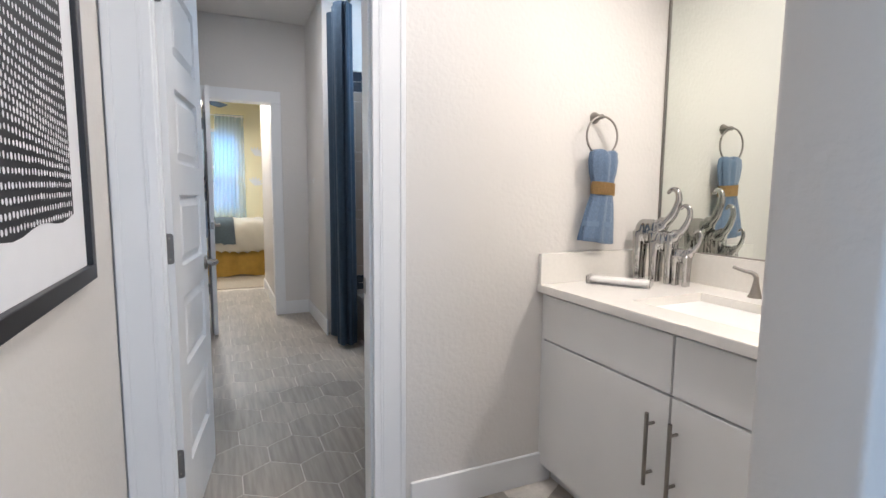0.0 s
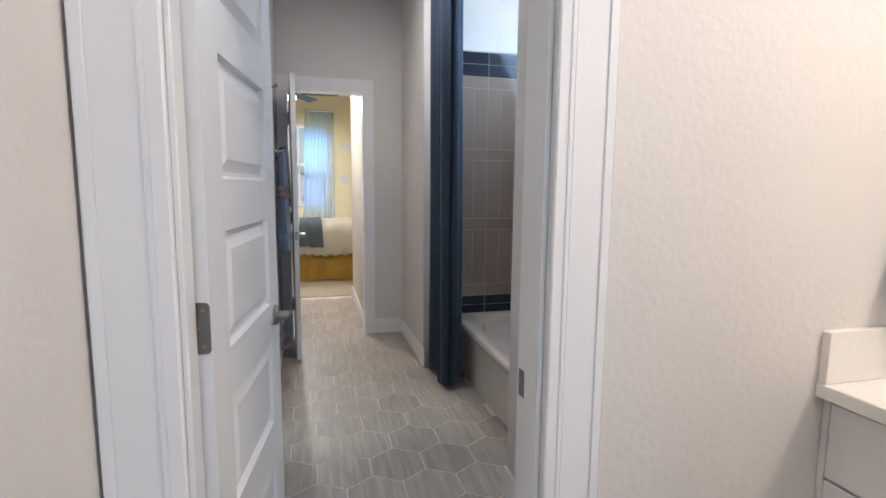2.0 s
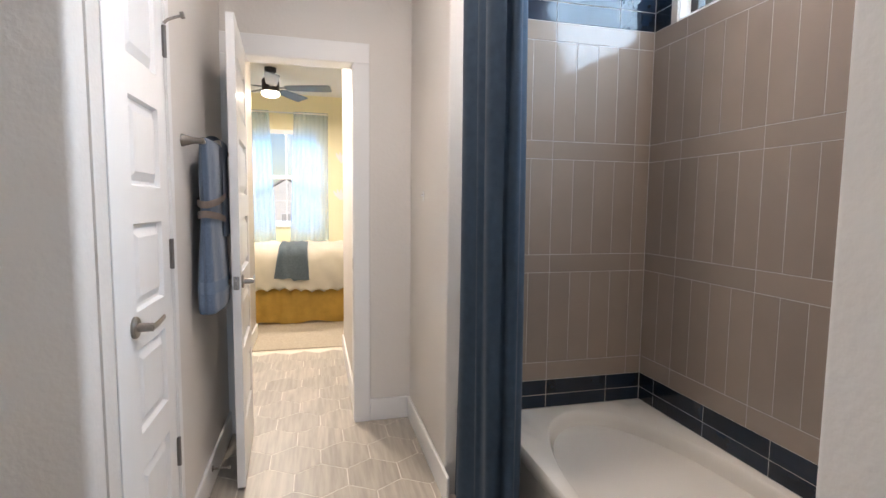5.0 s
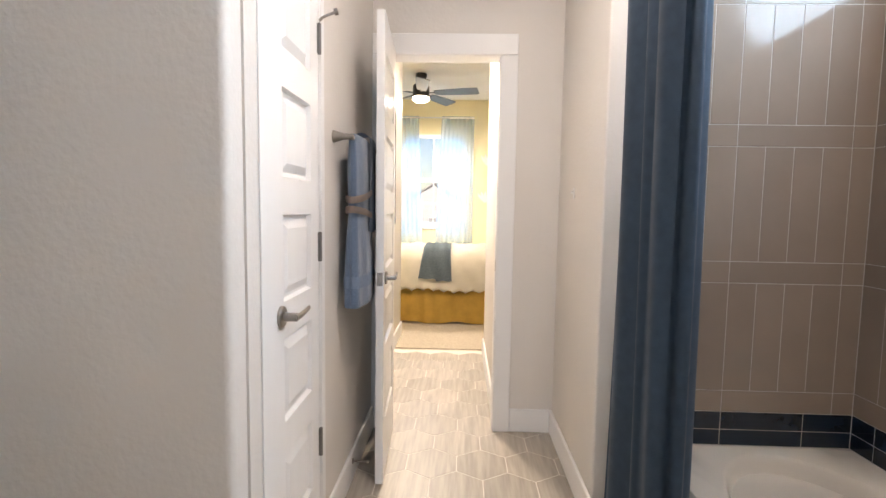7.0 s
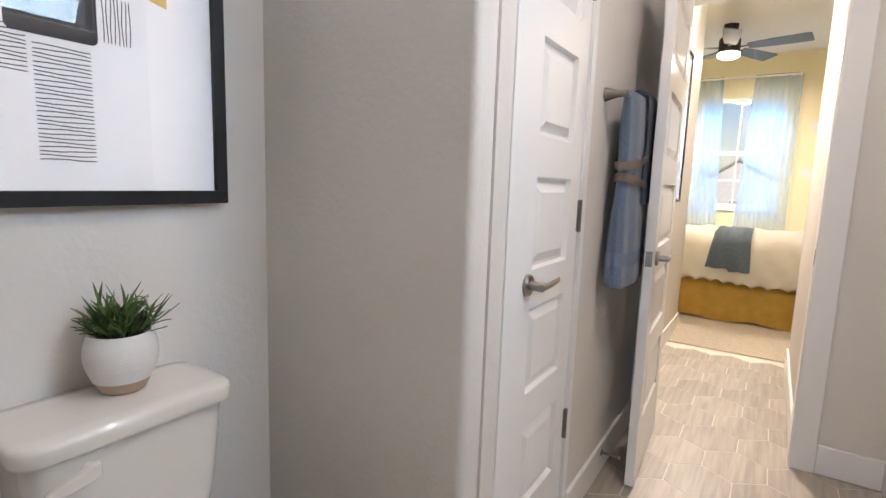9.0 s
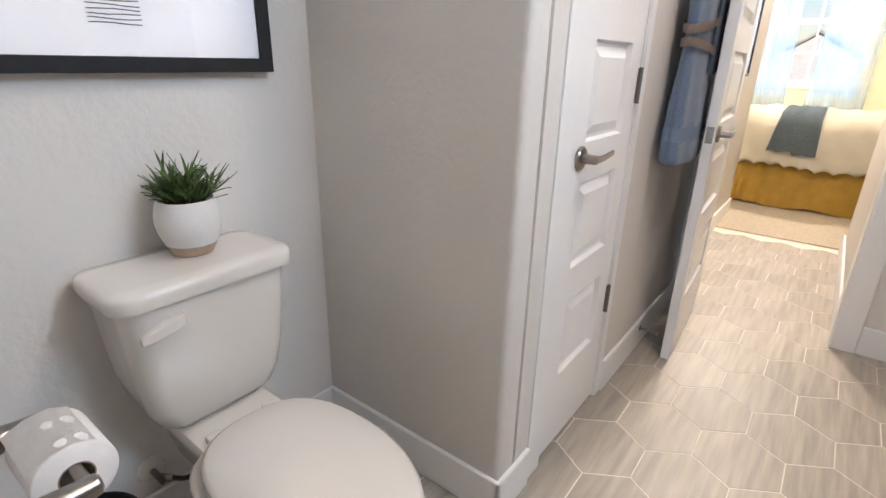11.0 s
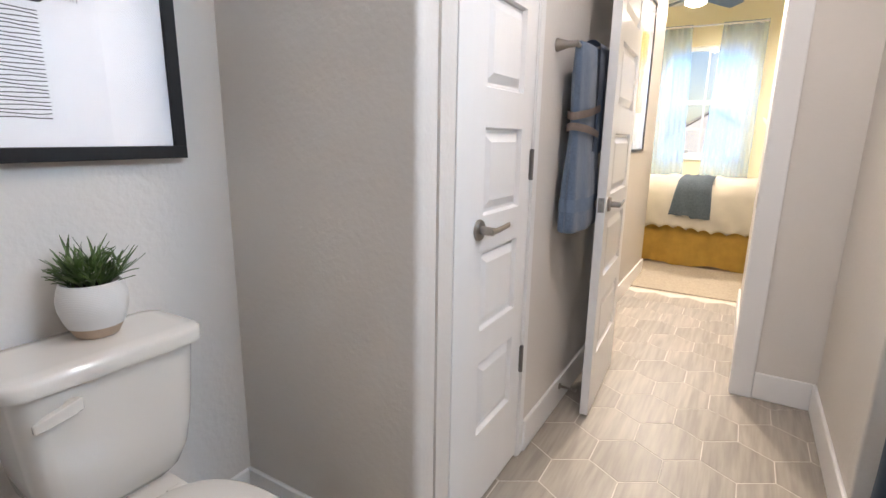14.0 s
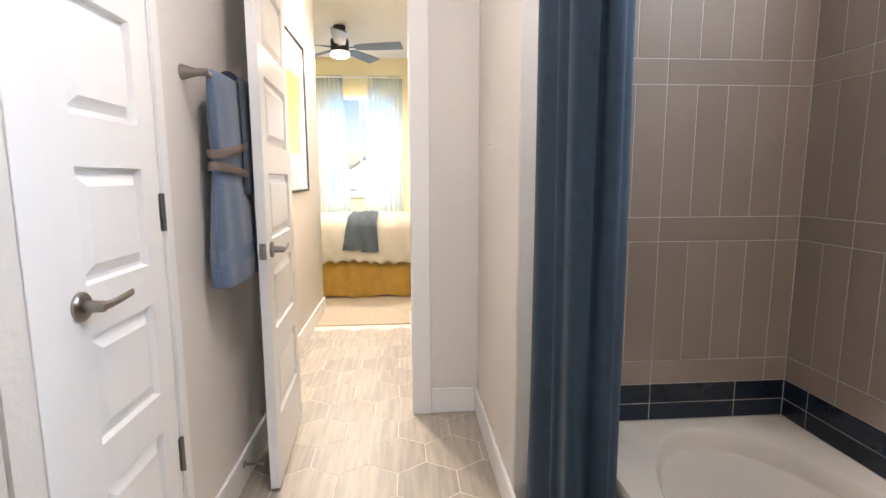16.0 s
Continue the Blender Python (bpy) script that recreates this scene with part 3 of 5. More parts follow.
# high window over the tub
win = empty("window_tub", Matrix.Identity(4), "high dark-framed window over the tub", "window", kind="structure")
fx0, fx1 = TX + 0.05, TX + 0.09
part("window_frame", box(((fx0, WY0, WZ0), (fx1, WY0 + 0.045, WZ1)), ((fx0, WY1 - 0.045, WZ0), (fx1, WY1, WZ1)), ((fx0, WY0 + 0.045, WZ0), (fx1, WY1 - 0.045, WZ0 + 0.045)), ((fx0, WY0 + 0.045, WZ1 - 0.045), (fx1, WY1 - 0.045, WZ1)), bevel=0.003), BLACK, win, "dark window frame")
pane = part("pane", box(((fx0 + 0.018, WY0 + 0.045, WZ0 + 0.045), (fx0 + 0.022, WY1 - 0.045, WZ1 - 0.045))), GLASS, win)
pane.visible_shadow = False
part("window_sill", box(((TX - 0.006, WY0, WZ0 - 0.001), (fx0, WY1, WZ0 + 0.012)), bevel=0.003), TRIM, win, "white sill")


def folded_curtain(plan, z0, z1, waves, amp, n=260, m=28):
    """Gathered cloth whose plan follows a line that turns back on itself."""
    line = spline(plan, 40)
    rows = []
    for i in range(m + 1):
        v = i / m
        row = []
        for j in range(n + 1):
            u = j / n * (len(line) - 1)
            k = min(int(u), len(line) - 2)
            p = line[k].lerp(line[k + 1], u - k)
            d = (line[min(k + 3, len(line) - 1)] - line[max(k - 3, 0)]).normalized()
            w = j / n * waves
            off = amp * (0.7 + 0.3 * math.sin(5.3 * j / n + 1)) * math.sin(2 * math.pi * w + 0.5 * math.sin(2.2 * v + 3 * w)) * (1 - 0.2 * v) + 0.006 * math.sin(4 * v + 6 * j / n)
            row.append(p + Vector((-d.y, d.x, 0)) * off + Vector((0, 0, z0 + (z1 - z0) * v)))
        rows.append(row)
    bm = add_rings(bmesh.new(), rows, cap=False, closed=False)
    bmesh.ops.solidify(bm, geom=bm.faces[:], thickness=0.0022)
    return bm


sc = empty("shower_curtain", Matrix.Identity(4), "slate blue fabric shower curtain gathered at the end of the tub", "curtain")
part("cloth", folded_curtain([(1.050, 2.66, 0), (1.045, 2.50, 0), (1.050, 2.34, 0), (1.048, 2.235, 0), (1.090, 2.185, 0), (1.150, 2.215, 0), (1.165, 2.33, 0), (1.160, 2.48, 0), (1.165, 2.66, 0)], 0.035, 2.66, 7, 0.026), CURTAIN, sc, smooth=80)
part("hem", folded_curtain([(1.018, 2.255, 0), (1.030, 2.205, 0), (1.062, 2.178, 0)], 0.036, 2.655, 0.4, 0.003, 30), CURTAIN, sc, "stitched side hem", smooth=80)
rod = bmesh.new()
add_tube(rod, [(1.14, TY0 + 0.001, 2.69), (1.14, TY1 - 0.001, 2.69)], 0.0125, 14)
thing("curtain_rod", rod, NICKEL, "brushed nickel shower curtain rod spanning the tub alcove", "rod")


# ---- toilet alcove ----
def egg(cx, cy, front, backl, half, z, n=48, flat=2.3):
    """A rounded outline, longer towards +x."""
    out = []
    for k in range(n):
        a = 2 * math.pi * k / n
        c, s = math.cos(a), math.sin(a)
        hx = front if c > 0 else backl
        e = 2.0 if c > 0 else flat + 0.9
        f = 1 / (abs(c / hx) ** e + abs(s / half) ** e) ** (1 / e)
        out.append(Vector((cx + f * c, cy + f * s, z)))
    return out


def rounded(x0, x1, y0, y1, z, r, n=8):
    out = []
    for cx, cy, a0 in ((x1 - r, y1 - r, 0), (x0 + r, y1 - r, 90), (x0 + r, y0 + r, 180), (x1 - r, y0 + r, 270)):
        for k in range(n + 1):
            a = radians(a0 + 90 * k / n)
            out.append(Vector((cx + r * math.cos(a), cy + r * math.sin(a), z)))
    return out


def toilet():
    cy = 1.392
    t = empty("toilet", Matrix.Identity(4), "white two-piece porcelain toilet with closed lid", "toilet")
    bm = bmesh.new()
    rings = []
    for z, x0, x1, hw in ((0.396, -0.660, -0.545, 0.085), (0.402, -0.670, -0.520, 0.112), (0.425, -0.677, -0.502, 0.140), (0.47, -0.680, -0.491, 0.158), (0.54, -0.681, -0.484, 0.170), (0.62, -0.682, -0.480, 0.177), (0.738, -0.682, -0.475, 0.186)):
        rings.append(rounded(x0, x1, cy - hw, cy + hw, z, 0.045 if z > 0.41 else 0.03))
    add_rings(bm, rings)
    part("tank", bm, PORC, t, smooth=60)
    bm = bmesh.new()
    add_rings(bm, [rounded(-0.688 + i, -0.458 - i, cy - 0.203 + i, cy + 0.203 - i, z, 0.05 - i) for i, z in ((0.012, 0.736), (0.002, 0.738), (0.0, 0.744), (0.0, 0.763), (0.003, 0.770), (0.010, 0.774), (0.04, 0.776))])
    part("tank_lid", bm, PORC, t, smooth=60)
    lever = bmesh.new()
    add_rings(lever, [[Vector((-0.462 + dx, cy - 0.158 + u, 0.680 + 0.020 * (u / 0.085) + dz)) for dx, dz in ((-w, -h), (w, -h), (w, h), (-w, h))] for u, w, h in ((-0.006, 0.006, 0.009), (0.015, 0.008, 0.012), (0.06, 0.009, 0.014), (0.080, 0.006, 0.013))])
    add_tube(lever, [(-0.484, cy - 0.093, 0.696), (-0.462, cy - 0.093, 0.696)], 0.014, 14)
    bmesh.ops.bevel(lever, geom=lever.edges[:], offset=0.002, segments=1, affect="EDGES")
    part("flush_lever", lever, PORC, t, "white flush lever")
    # bowl and pedestal
    bm = bmesh.new()
    add_rings(bm, [egg(-0.30, cy, 0.20, 0.26, 0.105, 0.0), egg(-0.30, cy, 0.195, 0.26, 0.10, 0.02), egg(-0.30, cy, 0.19, 0.25, 0.095, 0.10), egg(-0.28, cy, 0.21, 0.25, 0.105, 0.18), egg(-0.26, cy, 0.25, 0.24, 0.135, 0.26), egg(-0.24, cy, 0.272, 0.22, 0.166, 0.33), egg(-0.235, cy, 0.283, 0.215, 0.178, 0.365), egg(-0.235, cy, 0.283, 0.215, 0.179, 0.385), egg(-0.235, cy, 0.275, 0.21, 0.171, 0.392)])
    part("bowl", bm, PORC, t, smooth=60)
    bm = bmesh.new()
    add_rings(bm, [rounded(-0.665, -0.38, cy - w, cy + w, z, 0.04) for w, z in ((0.080, 0.26), (0.098, 0.34), (0.110, 0.388), (0.105, 0.397))])
    part("tank_deck", bm, PORC, t, smooth=60)
    bm = bmesh.new()
    add_rings(bm, [egg(-0.208, cy, 0.276, 0.215, 0.168, 0.392, flat=1.7), egg(-0.208, cy, 0.281, 0.218, 0.172, 0.397, flat=1.7), egg(-0.208, cy, 0.281, 0.218, 0.172, 0.405, flat=1.7), egg(-0.208, cy, 0.276, 0.214, 0.167, 0.409, flat=1.7)])
    part("seat", bm, PORC, t, smooth=60)
    bm = bmesh.new()
    add_rings(bm, [egg(-0.205, cy, 0.270, 0.226, 0.166, 0.4105, flat=1.7), egg(-0.205, cy, 0.275, 0.230, 0.170, 0.415, flat=1.7), egg(-0.205, cy, 0.274, 0.229, 0.169, 0.421, flat=1.7), egg(-0.205, cy, 0.263, 0.219, 0.160, 0.4275, flat=1.7), egg(-0.205, cy, 0.19, 0.16, 0.105, 0.431, flat=1.7), egg(-0.205, cy, 0.05, 0.05, 0.04, 0.432)])
    part("seat_lid", bm, PORC, t, smooth=60)
    for s in (-1, 1):
        part("seat_hinge", box(((-0.452, cy + s * 0.070 - 0.018, 0.394), (-0.428, cy + s * 0.070 + 0.018, 0.413)), bevel=0.005, seg=2), PORC, t)
    for s in (-1, 1):
        part("bolt_cap", add_lathe(bmesh.new(), [(0.014, 0.0), (0.014, 0.008), (0.009, 0.015), (0.002, 0.017)], 14, (-0.34, cy + s * 0.108, 0.0)), PORC, t)
    return t


toilet()
valve = empty("supply_valve", Matrix.Identity(4), "chrome water supply valve with a braided hose to the tank", "valve")
e = Euler((0, radians(90), 0)).to_matrix().to_4x4()
part("escutcheon", add_lathe(bmesh.new(), [(0.034, 0.0), (0.032, 0.004), (0.018, 0.010), (0.010, 0.011)], 24), PORC, valve, "white escutcheon", m=Matrix.Translation((AX, 1.262, 0.205)) @ e)
vb = bmesh.new()
add_tube(vb, [(AX + 0.008, 1.262, 0.205), (AX + 0.065, 1.262, 0.205)], 0.008, 12)
add_tube(vb, [(AX + 0.045, 1.262, 0.205), (AX + 0.060, 1.285, 0.198)], 0.010, 12)
part("valve_body", vb, NICKEL, valve)
vb = bmesh.new()
add_tube(vb, spline([(AX + 0.058, 1.280, 0.200), (AX + 0.072, 1.318, 0.180), (AX + 0.080, 1.356, 0.205), (AX + 0.080, 1.352, 0.262), (AX + 0.076, 1.325, 0.305), (AX + 0.080, 1.306, 0.340), (AX + 0.085, 1.312, 0.410)], 6), 0.0062, 10)
part("hose", vb, HOSE, valve, "dark braided hose")


def paper_holder():
    h = empty("toilet_paper_holder", Matrix.Identity(4), "brushed nickel toilet paper holder fixed to the wall", "paper holder")
    z, y = 0.725, AY0 + 0.080
    for x in (-0.270, -0.095):
        bm = bmesh.new()
        rings = [(0.028, 0.0), (0.028, 0.005), (0.024, 0.012), (0.0185, 0.030), (0.0155, 0.055), (0.0138, 0.080), (0.0130, 0.089), (0.009, 0.0925), (0.003, 0.0935)]
        add_lathe(bm, rings, 20)
        part("post", bm, NICKEL, h, m=Matrix.Translation((x, AY0, z)) @ Euler((radians(-90), 0, 0)).to_matrix().to_4x4())
    bm = bmesh.new()
    add_tube(bm, [(-0.270, y, z), (-0.095, y, z)], 0.008, 12)
    part("spindle", bm, NICKEL, h)
    roll = empty("toilet_paper_roll", Matrix.Identity(4), "white toilet paper roll on a nickel holder", "paper roll")
    bm = bmesh.new()
    ro, ri = 0.046, 0.020
    n = 40
    x0, x1 = -0.238, -0.138
    zc = z - 0.011

    def ring(x, r):
        return [Vector((x, y + r * math.cos(2 * math.pi * k / n), zc + r * math.sin(2 * math.pi * k / n))) for k in range(n)]
    add_rings(bm, [ring(x0, ri), ring(x0, ro - 0.002), ring(x0 + 0.002, ro), ring(x1 - 0.002, ro), ring(x1, ro - 0.002), ring(x1, ri), ring(x0, ri)], cap=False)
    part("tissue", bm, TISSUE, roll, smooth=50)
    bm = bmesh.new()
    tail = [(0.30, ro + 0.0012), (0.45, ro + 0.0014), (0.62, ro + 0.0024), (0.74, ro + 0.0050), (0.80, ro + 0.0090)]
    add_rings(bm, [[Vector((x0 + 0.001 + 0.098 * k / 6, y + q * math.cos(math.pi * a), zc + q * math.sin(math.pi * a) + 0.001 * math.sin(k * 2.1))) for k in range(7)] for a, q in tail], cap=False, closed=False)
    bmesh.ops.solidify(bm, geom=bm.faces[:], thickness=0.0006)
    part("loose_sheet", bm, TISSUE, roll, "loose end of the tissue", smooth=50)
    bm = bmesh.new()
    add_rings(bm, [ring(x0 - 0.0005, ri - 0.0015), ring(x0 - 0.0005, ri), ring(x1 + 0.0005, ri), ring(x1 + 0.0005, ri - 0.0015), ring(x0 - 0.0005, ri - 0.0015)], cap=False)
    part("core", bm, CARD, roll, "brown cardboard core")


paper_holder()
wb = bmesh.new()
add_lathe(wb, [(0.078, 0.0), (0.082, 0.003), (0.100, 0.238), (0.104, 0.242), (0.104, 0.250), (0.098, 0.250), (0.095, 0.236), (0.076, 0.010), (0.01, 0.008)], 40, (-0.565, 1.085, 0.0))
thing("waste_bin", wb, BIN, "small round black plastic waste bin on the tiled floor", "bin")


def plant():
    cx, cy, z0 = -0.602, 1.418, 0.776
    pot = empty("potted_plant", Matrix.Identity(4), "green grassy plant in a white ribbed pot on the toilet tank", "plant")
    bm = bmesh.new()
    prof = [(0.034, 0.0), (0.042, 0.003), (0.050, 0.018), (0.0545, 0.027)]
    add_lathe(bm, prof, 40, (cx, cy, z0))
    part("pot_foot", bm, CLAY, pot, "bare clay foot")
    bm = bmesh.new()
    prof = []
    for k in range(105):
        u = k / 104
        r = 0.0540 + 0.0145 * math.sin(math.pi * (u * 0.86 + 0.02))
        if u > 0.30:
            r += 0.00030 * math.cos(u * 2 * math.pi * 26)
        prof.append((r, 0.027 + u * 0.097))
    rt = prof[-1][0]
    prof += [(rt - 0.002, 0.126), (rt - 0.005, 0.125), (rt - 0.007, 0.118), (0.045, 0.100), (0.01, 0.100)]
    add_lathe(bm, prof, 48, (cx, cy, z0))
    part("pot_body", bm, POT, pot, smooth=70)
    part("soil", add_lathe(bmesh.new(), [(0.050, 0.104), (0.048, 0.112), (0.02, 0.116)], 24, (cx, cy, z0)), SOIL, pot)
    rng = random.Random(11)
    bm = bmesh.new()
    def blade(root, way, length, wdt, droop, curl):
        side = way.cross(Vector((0, 0, 1)))
        side = side.normalized() if side.length > 0.05 else Vector((1, 0, 0))
        rows = []
        for k in range(9):
            u = k / 8
            p = root + way * (length * u) + Vector((0, 0, -droop * length * u * u)) + side * (curl * length * u * u)
            w = wdt * (0.55 + 1.3 * u) * (1 - u ** 2.2) + 0.0003
            rows.append([p - side * w, p + Vector((0, 0, -0.0018)), p + side * w])
        add_rings(bm, rows, cap=False, closed=False)
    # sprigs: short stems with a rosette of blades each
    for i in range(17):
        a = i * 2.399
        lean = 0.15 + 0.85 * ((i + 0.5) / 17) ** 0.6
        foot = Vector((cx + 0.026 * lean * math.cos(a), cy + 0.026 * lean * math.sin(a), z0 + 0.110))
        axis = Vector((0.75 * lean * math.cos(a), 0.75 * lean * math.sin(a), 1.10 - 0.40 * lean)).normalized()
        stem = rng.uniform(0.028, 0.060)
        for b in range(11):
            t = rng.uniform(0, 2 * math.pi)
            way = (axis + Vector((math.cos(t), math.sin(t), rng.uniform(-0.25, 0.55))) * rng.uniform(0.45, 0.95)).normalized()
            blade(foot + axis * stem * rng.uniform(0.1, 1.0), way, rng.uniform(0.044, 0.080), rng.uniform(0.0024, 0.0040), rng.uniform(-0.25, 0.40), rng.uniform(-0.35, 0.35))
    # a few thin wiry loops
    for i in range(6):
        a = rng.uniform(0.2, 1.9)
        o = Vector((math.cos(a), math.sin(a), 0))
        foot = Vector((cx, cy, z0 + 0.125)) + o * 0.012
        add_tube(bm, spline([foot, foot + o * 0.014 + Vector((0, 0, 0.055)), foot + o * 0.040 + Vector((0, 0, 0.062)), foot + o * rng.uniform(0.056, 0.066) + Vector((0, 0, rng.uniform(0.015, 0.035)))], 6), 0.0011, 5)
    leaves = part("leaves", bm, LEAF, pot, smooth=60)
    return pot


plant()


# ---- pictures ----
def flat_poly(bm, pts, d, at):
    """A thin printed shape: pts (u, z) on a picture plane, at(u, z, d) gives the place."""
    lo = [bm.verts.new(at(u, z, d)) for u, z in pts]
    bm.faces.new(lo)


def framed(name, label, x, sgn, y0, y1, z0, z1, fw, depth, mat=PAPER):
    f = empty(name, Matrix.Identity(4), label, "picture")
    xa, xb = sorted((x + sgn * 0.002, x + sgn * depth))
    part("frame", box(((xa, y0, z0), (xb, y1, z0 + fw)), ((xa, y0, z1 - fw), (xb, y1, z1)), ((xa, y0, z0 + fw), (xb, y0 + fw, z1 - fw)), ((xa, y1 - fw, z0 + fw), (xb, y1, z1 - fw)), bevel=0.0015), BLACK, f, "thin black frame")
    xc = x + sgn * (depth - 0.012)
    xa, xb = sorted((x + sgn * 0.004, xc))
    part("print", box(((xa, y0 + fw, z0 + fw), (xb, y1 - fw, z1 - fw))), mat, f)
    return f, xc


def glaze(f, x, sgn, y0, y1, z0, z1, fw):
    xa, xb = sorted((x, x + sgn * 0.002))
    g = part("glazing", box(((xa, y0 + fw, z0 + fw), (xb, y1 - fw, z1 - fw))), GLASS, f)
    g.visible_shadow = False


PY0, PY1, PZ0, PZ1 = 1.112, 1.712, 1.158, 1.960
art, ax = framed("framed_abstract_print", "black-framed abstract print with hatched lines over the toilet", AX, 1, PY0, PY1, PZ0, PZ1, 0.031, 0.034)
rng = random.Random(3)


def hatch(y0, y1, z0, z1, n, vertical=False):
    bm = bmesh.new()
    for k in range(n):
        u = (k + 0.5) / n
        pts = []
        for j in range(9):
            v = j / 8
            wob = 0.0011 * math.sin(5 * v + k * 1.7) + rng.uniform(-0.0004, 0.0004)
            if vertical:
                pts.append((y0 + u * (y1 - y0) + wob, z0 + v * (z1 - z0)))
            else:
                pts.append((y0 + v * (y1 - y0), z0 + u * (z1 - z0) + wob))
        w = 0.0010
        for (a, b), (c, d) in zip(pts, pts[1:]):
            q = [(a - w, b), (a + w, b), (c + w, d), (c - w, d)] if vertical else [(a, b - w), (c, d - w), (c, d + w), (a, b + w)]
            flat_poly(bm, q, 0, lambda u_, z_, d_: Vector((ax + 0.0006, u_, z_)))
    return part("printed_lines", bm, INK, art, smooth=None)


hatch(1.325, 1.421, 1.245, 1.466, 27)
hatch(1.444, 1.502, 1.490, 1.580, 8, True)
hatch(1.235, 1.316, 1.405, 1.490, 11)
hatch(1.300, 1.425, 1.592, 1.690, 12)
bm = bmesh.new()
flat_poly(bm, [(p.x, p.y) for p in [Vector((v.x, v.y)) for v in rounded(1.285, 1.436, 1.478, 1.585, 0, 0.012, 3)]], 0, lambda u, z, d: Vector((ax + 0.0008, u, z)))
part("printed_block", bm, INK, art, "black ink block", smooth=None)
bm = bmesh.new()
flat_poly(bm, [(1.430, 1.622), (1.50, 1.606), (1.578, 1.590), (1.580, 1.73), (1.50, 1.738), (1.432, 1.735)], 0, lambda u, z, d: Vector((ax + 0.0007, u, z)))
part("printed_patch", bm, OCHRE, art, "ochre ink patch", smooth=None)
glaze(art, ax + 0.004, 1, PY0, PY1, PZ0, PZ1, 0.031)

QY0, QY1, QZ0, QZ1 = -1.06, -0.312, 1.040, 2.06
dots, dx = framed("framed_dotted_print", "black-framed print of white dots on black with a white mat", LX, 1, QY0, QY1, QZ0, QZ1, 0.034, 0.026)
bm = bmesh.new()
edge = [(-0.94, 1.93), (-0.94, 1.16)]
edge += [(-0.94 + 0.51 * k / 12, 1.16 + 0.028 * k / 12 + 0.006 * math.sin(k * 1.1)) for k in range(1, 12)]
edge += [(-0.430, 1.192), (-0.432, 1.93)]
flat_poly(bm, edge[::-1], 0, lambda u, z, d: Vector((dx + 0.0006, u, z)))
part("printed_field", bm, INK, dots, "black printed field", smooth=None)
bm = bmesh.new()
rng = random.Random(5)
for r in range(40):
    zr = 1.175 + r * 0.0188
    y = -0.932
    while y < -0.438:
        z = zr + 0.022 * math.sin(4.2 * (y + 0.9) + 0.22 * r) * min(1.0, r / 8) + 0.035 * (y + 0.94) * max(0, 1 - r / 12) + rng.uniform(-0.001, 0.001)
        if z < 1.925:
            ry, rz = rng.uniform(0.0032, 0.0054), rng.uniform(0.0044, 0.0062)
            flat_poly(bm, [(y + ry * math.cos(a), z + rz * math.sin(a)) for a in [2 * math.pi * k / 8 for k in range(8)]], 0, lambda u, zz, d: Vector((dx + 0.0012, u, zz)))
        y += rng.uniform(0.0135, 0.0165)
tagged(part("printed_dots", bm, PAPER, dots, "many small white printed dots", smooth=None), kind="stuff")


# ---- towels and rails in the bathroom ----
def flare(parent, name, base, out, length, r0=0.024, r1=0.011, label=""):
    """A round wall post that narrows away from the wall."""
    q = Vector((0, 0, 1)).rotation_difference(Vector(out)).to_matrix().to_4x4()
    return part(name, add_lathe(bmesh.new(), [(r0, 0), (r0, 0.004), (r0 * 0.9, 0.009), (r1 * 1.15, length * 0.55), (r1, length * 0.85), (r1 * 1.1, length), (r1 * 0.6, length + 0.006)], 24), NICKEL, parent, label, m=Matrix.Translation(base) @ q)


rail = empty("towel_bar", Matrix.Identity(4), "brushed nickel towel bar beside the closet door", "towel bar")
for y in (2.735, 3.275):
    flare(rail, "post", (XW, y, 1.545), (1, 0, 0), 0.075)
rb = bmesh.new()
add_tube(rb, [(XW + 0.068, 2.735, 1.545), (XW + 0.068, 3.275, 1.545)], 0.0085, 14)
part("bar", rb, NICKEL, rail)


def hung_towel(bm, xb, zb, y0, y1, drop_front, drop_back, thick, flare_y=0.0, seed=0):
    """A folded towel over a bar along y: front and back falls joined over the bar."""
    n, rows = 22, []
    prof = []
    m = 26
    for k in range(m + 1):
        prof.append((thick, -drop_front * (1 - k / m)))
    for k in range(1, 8):
        a = math.pi * k / 8
        prof.append((thick * math.cos(a), thick * math.sin(a)))
    for k in range(m + 1):
        prof.append((-thick * 0.8, -drop_back * k / m))
    for px, pz in prof:
        row = []
        for j in range(n + 1):
            u = j / n
            down = max(0.0, -pz / drop_front)
            y = y0 + (y1 - y0) * u + flare_y * down * (0.5 - u) * -2
            w = 0.006 * math.sin(9 * u + seed + 2 * down) * down + 0.004 * math.sin(23 * u + seed) * down
            if px < 0:
                w *= 0.3
            row.append(Vector((xb + px + w, y, zb + pz + 0.004 * math.sin(7 * u + seed) * down)))
        rows.append(row)
    add_rings(bm, rows, cap=False, closed=False)
    bmesh.ops.solidify(bm, geom=bm.faces[:], thickness=0.006)
    return bm


bath_towel = empty("bath_towel", Matrix.Identity(4), "blue terry bath towel with tan ribbon hanging on the bar", "towel")


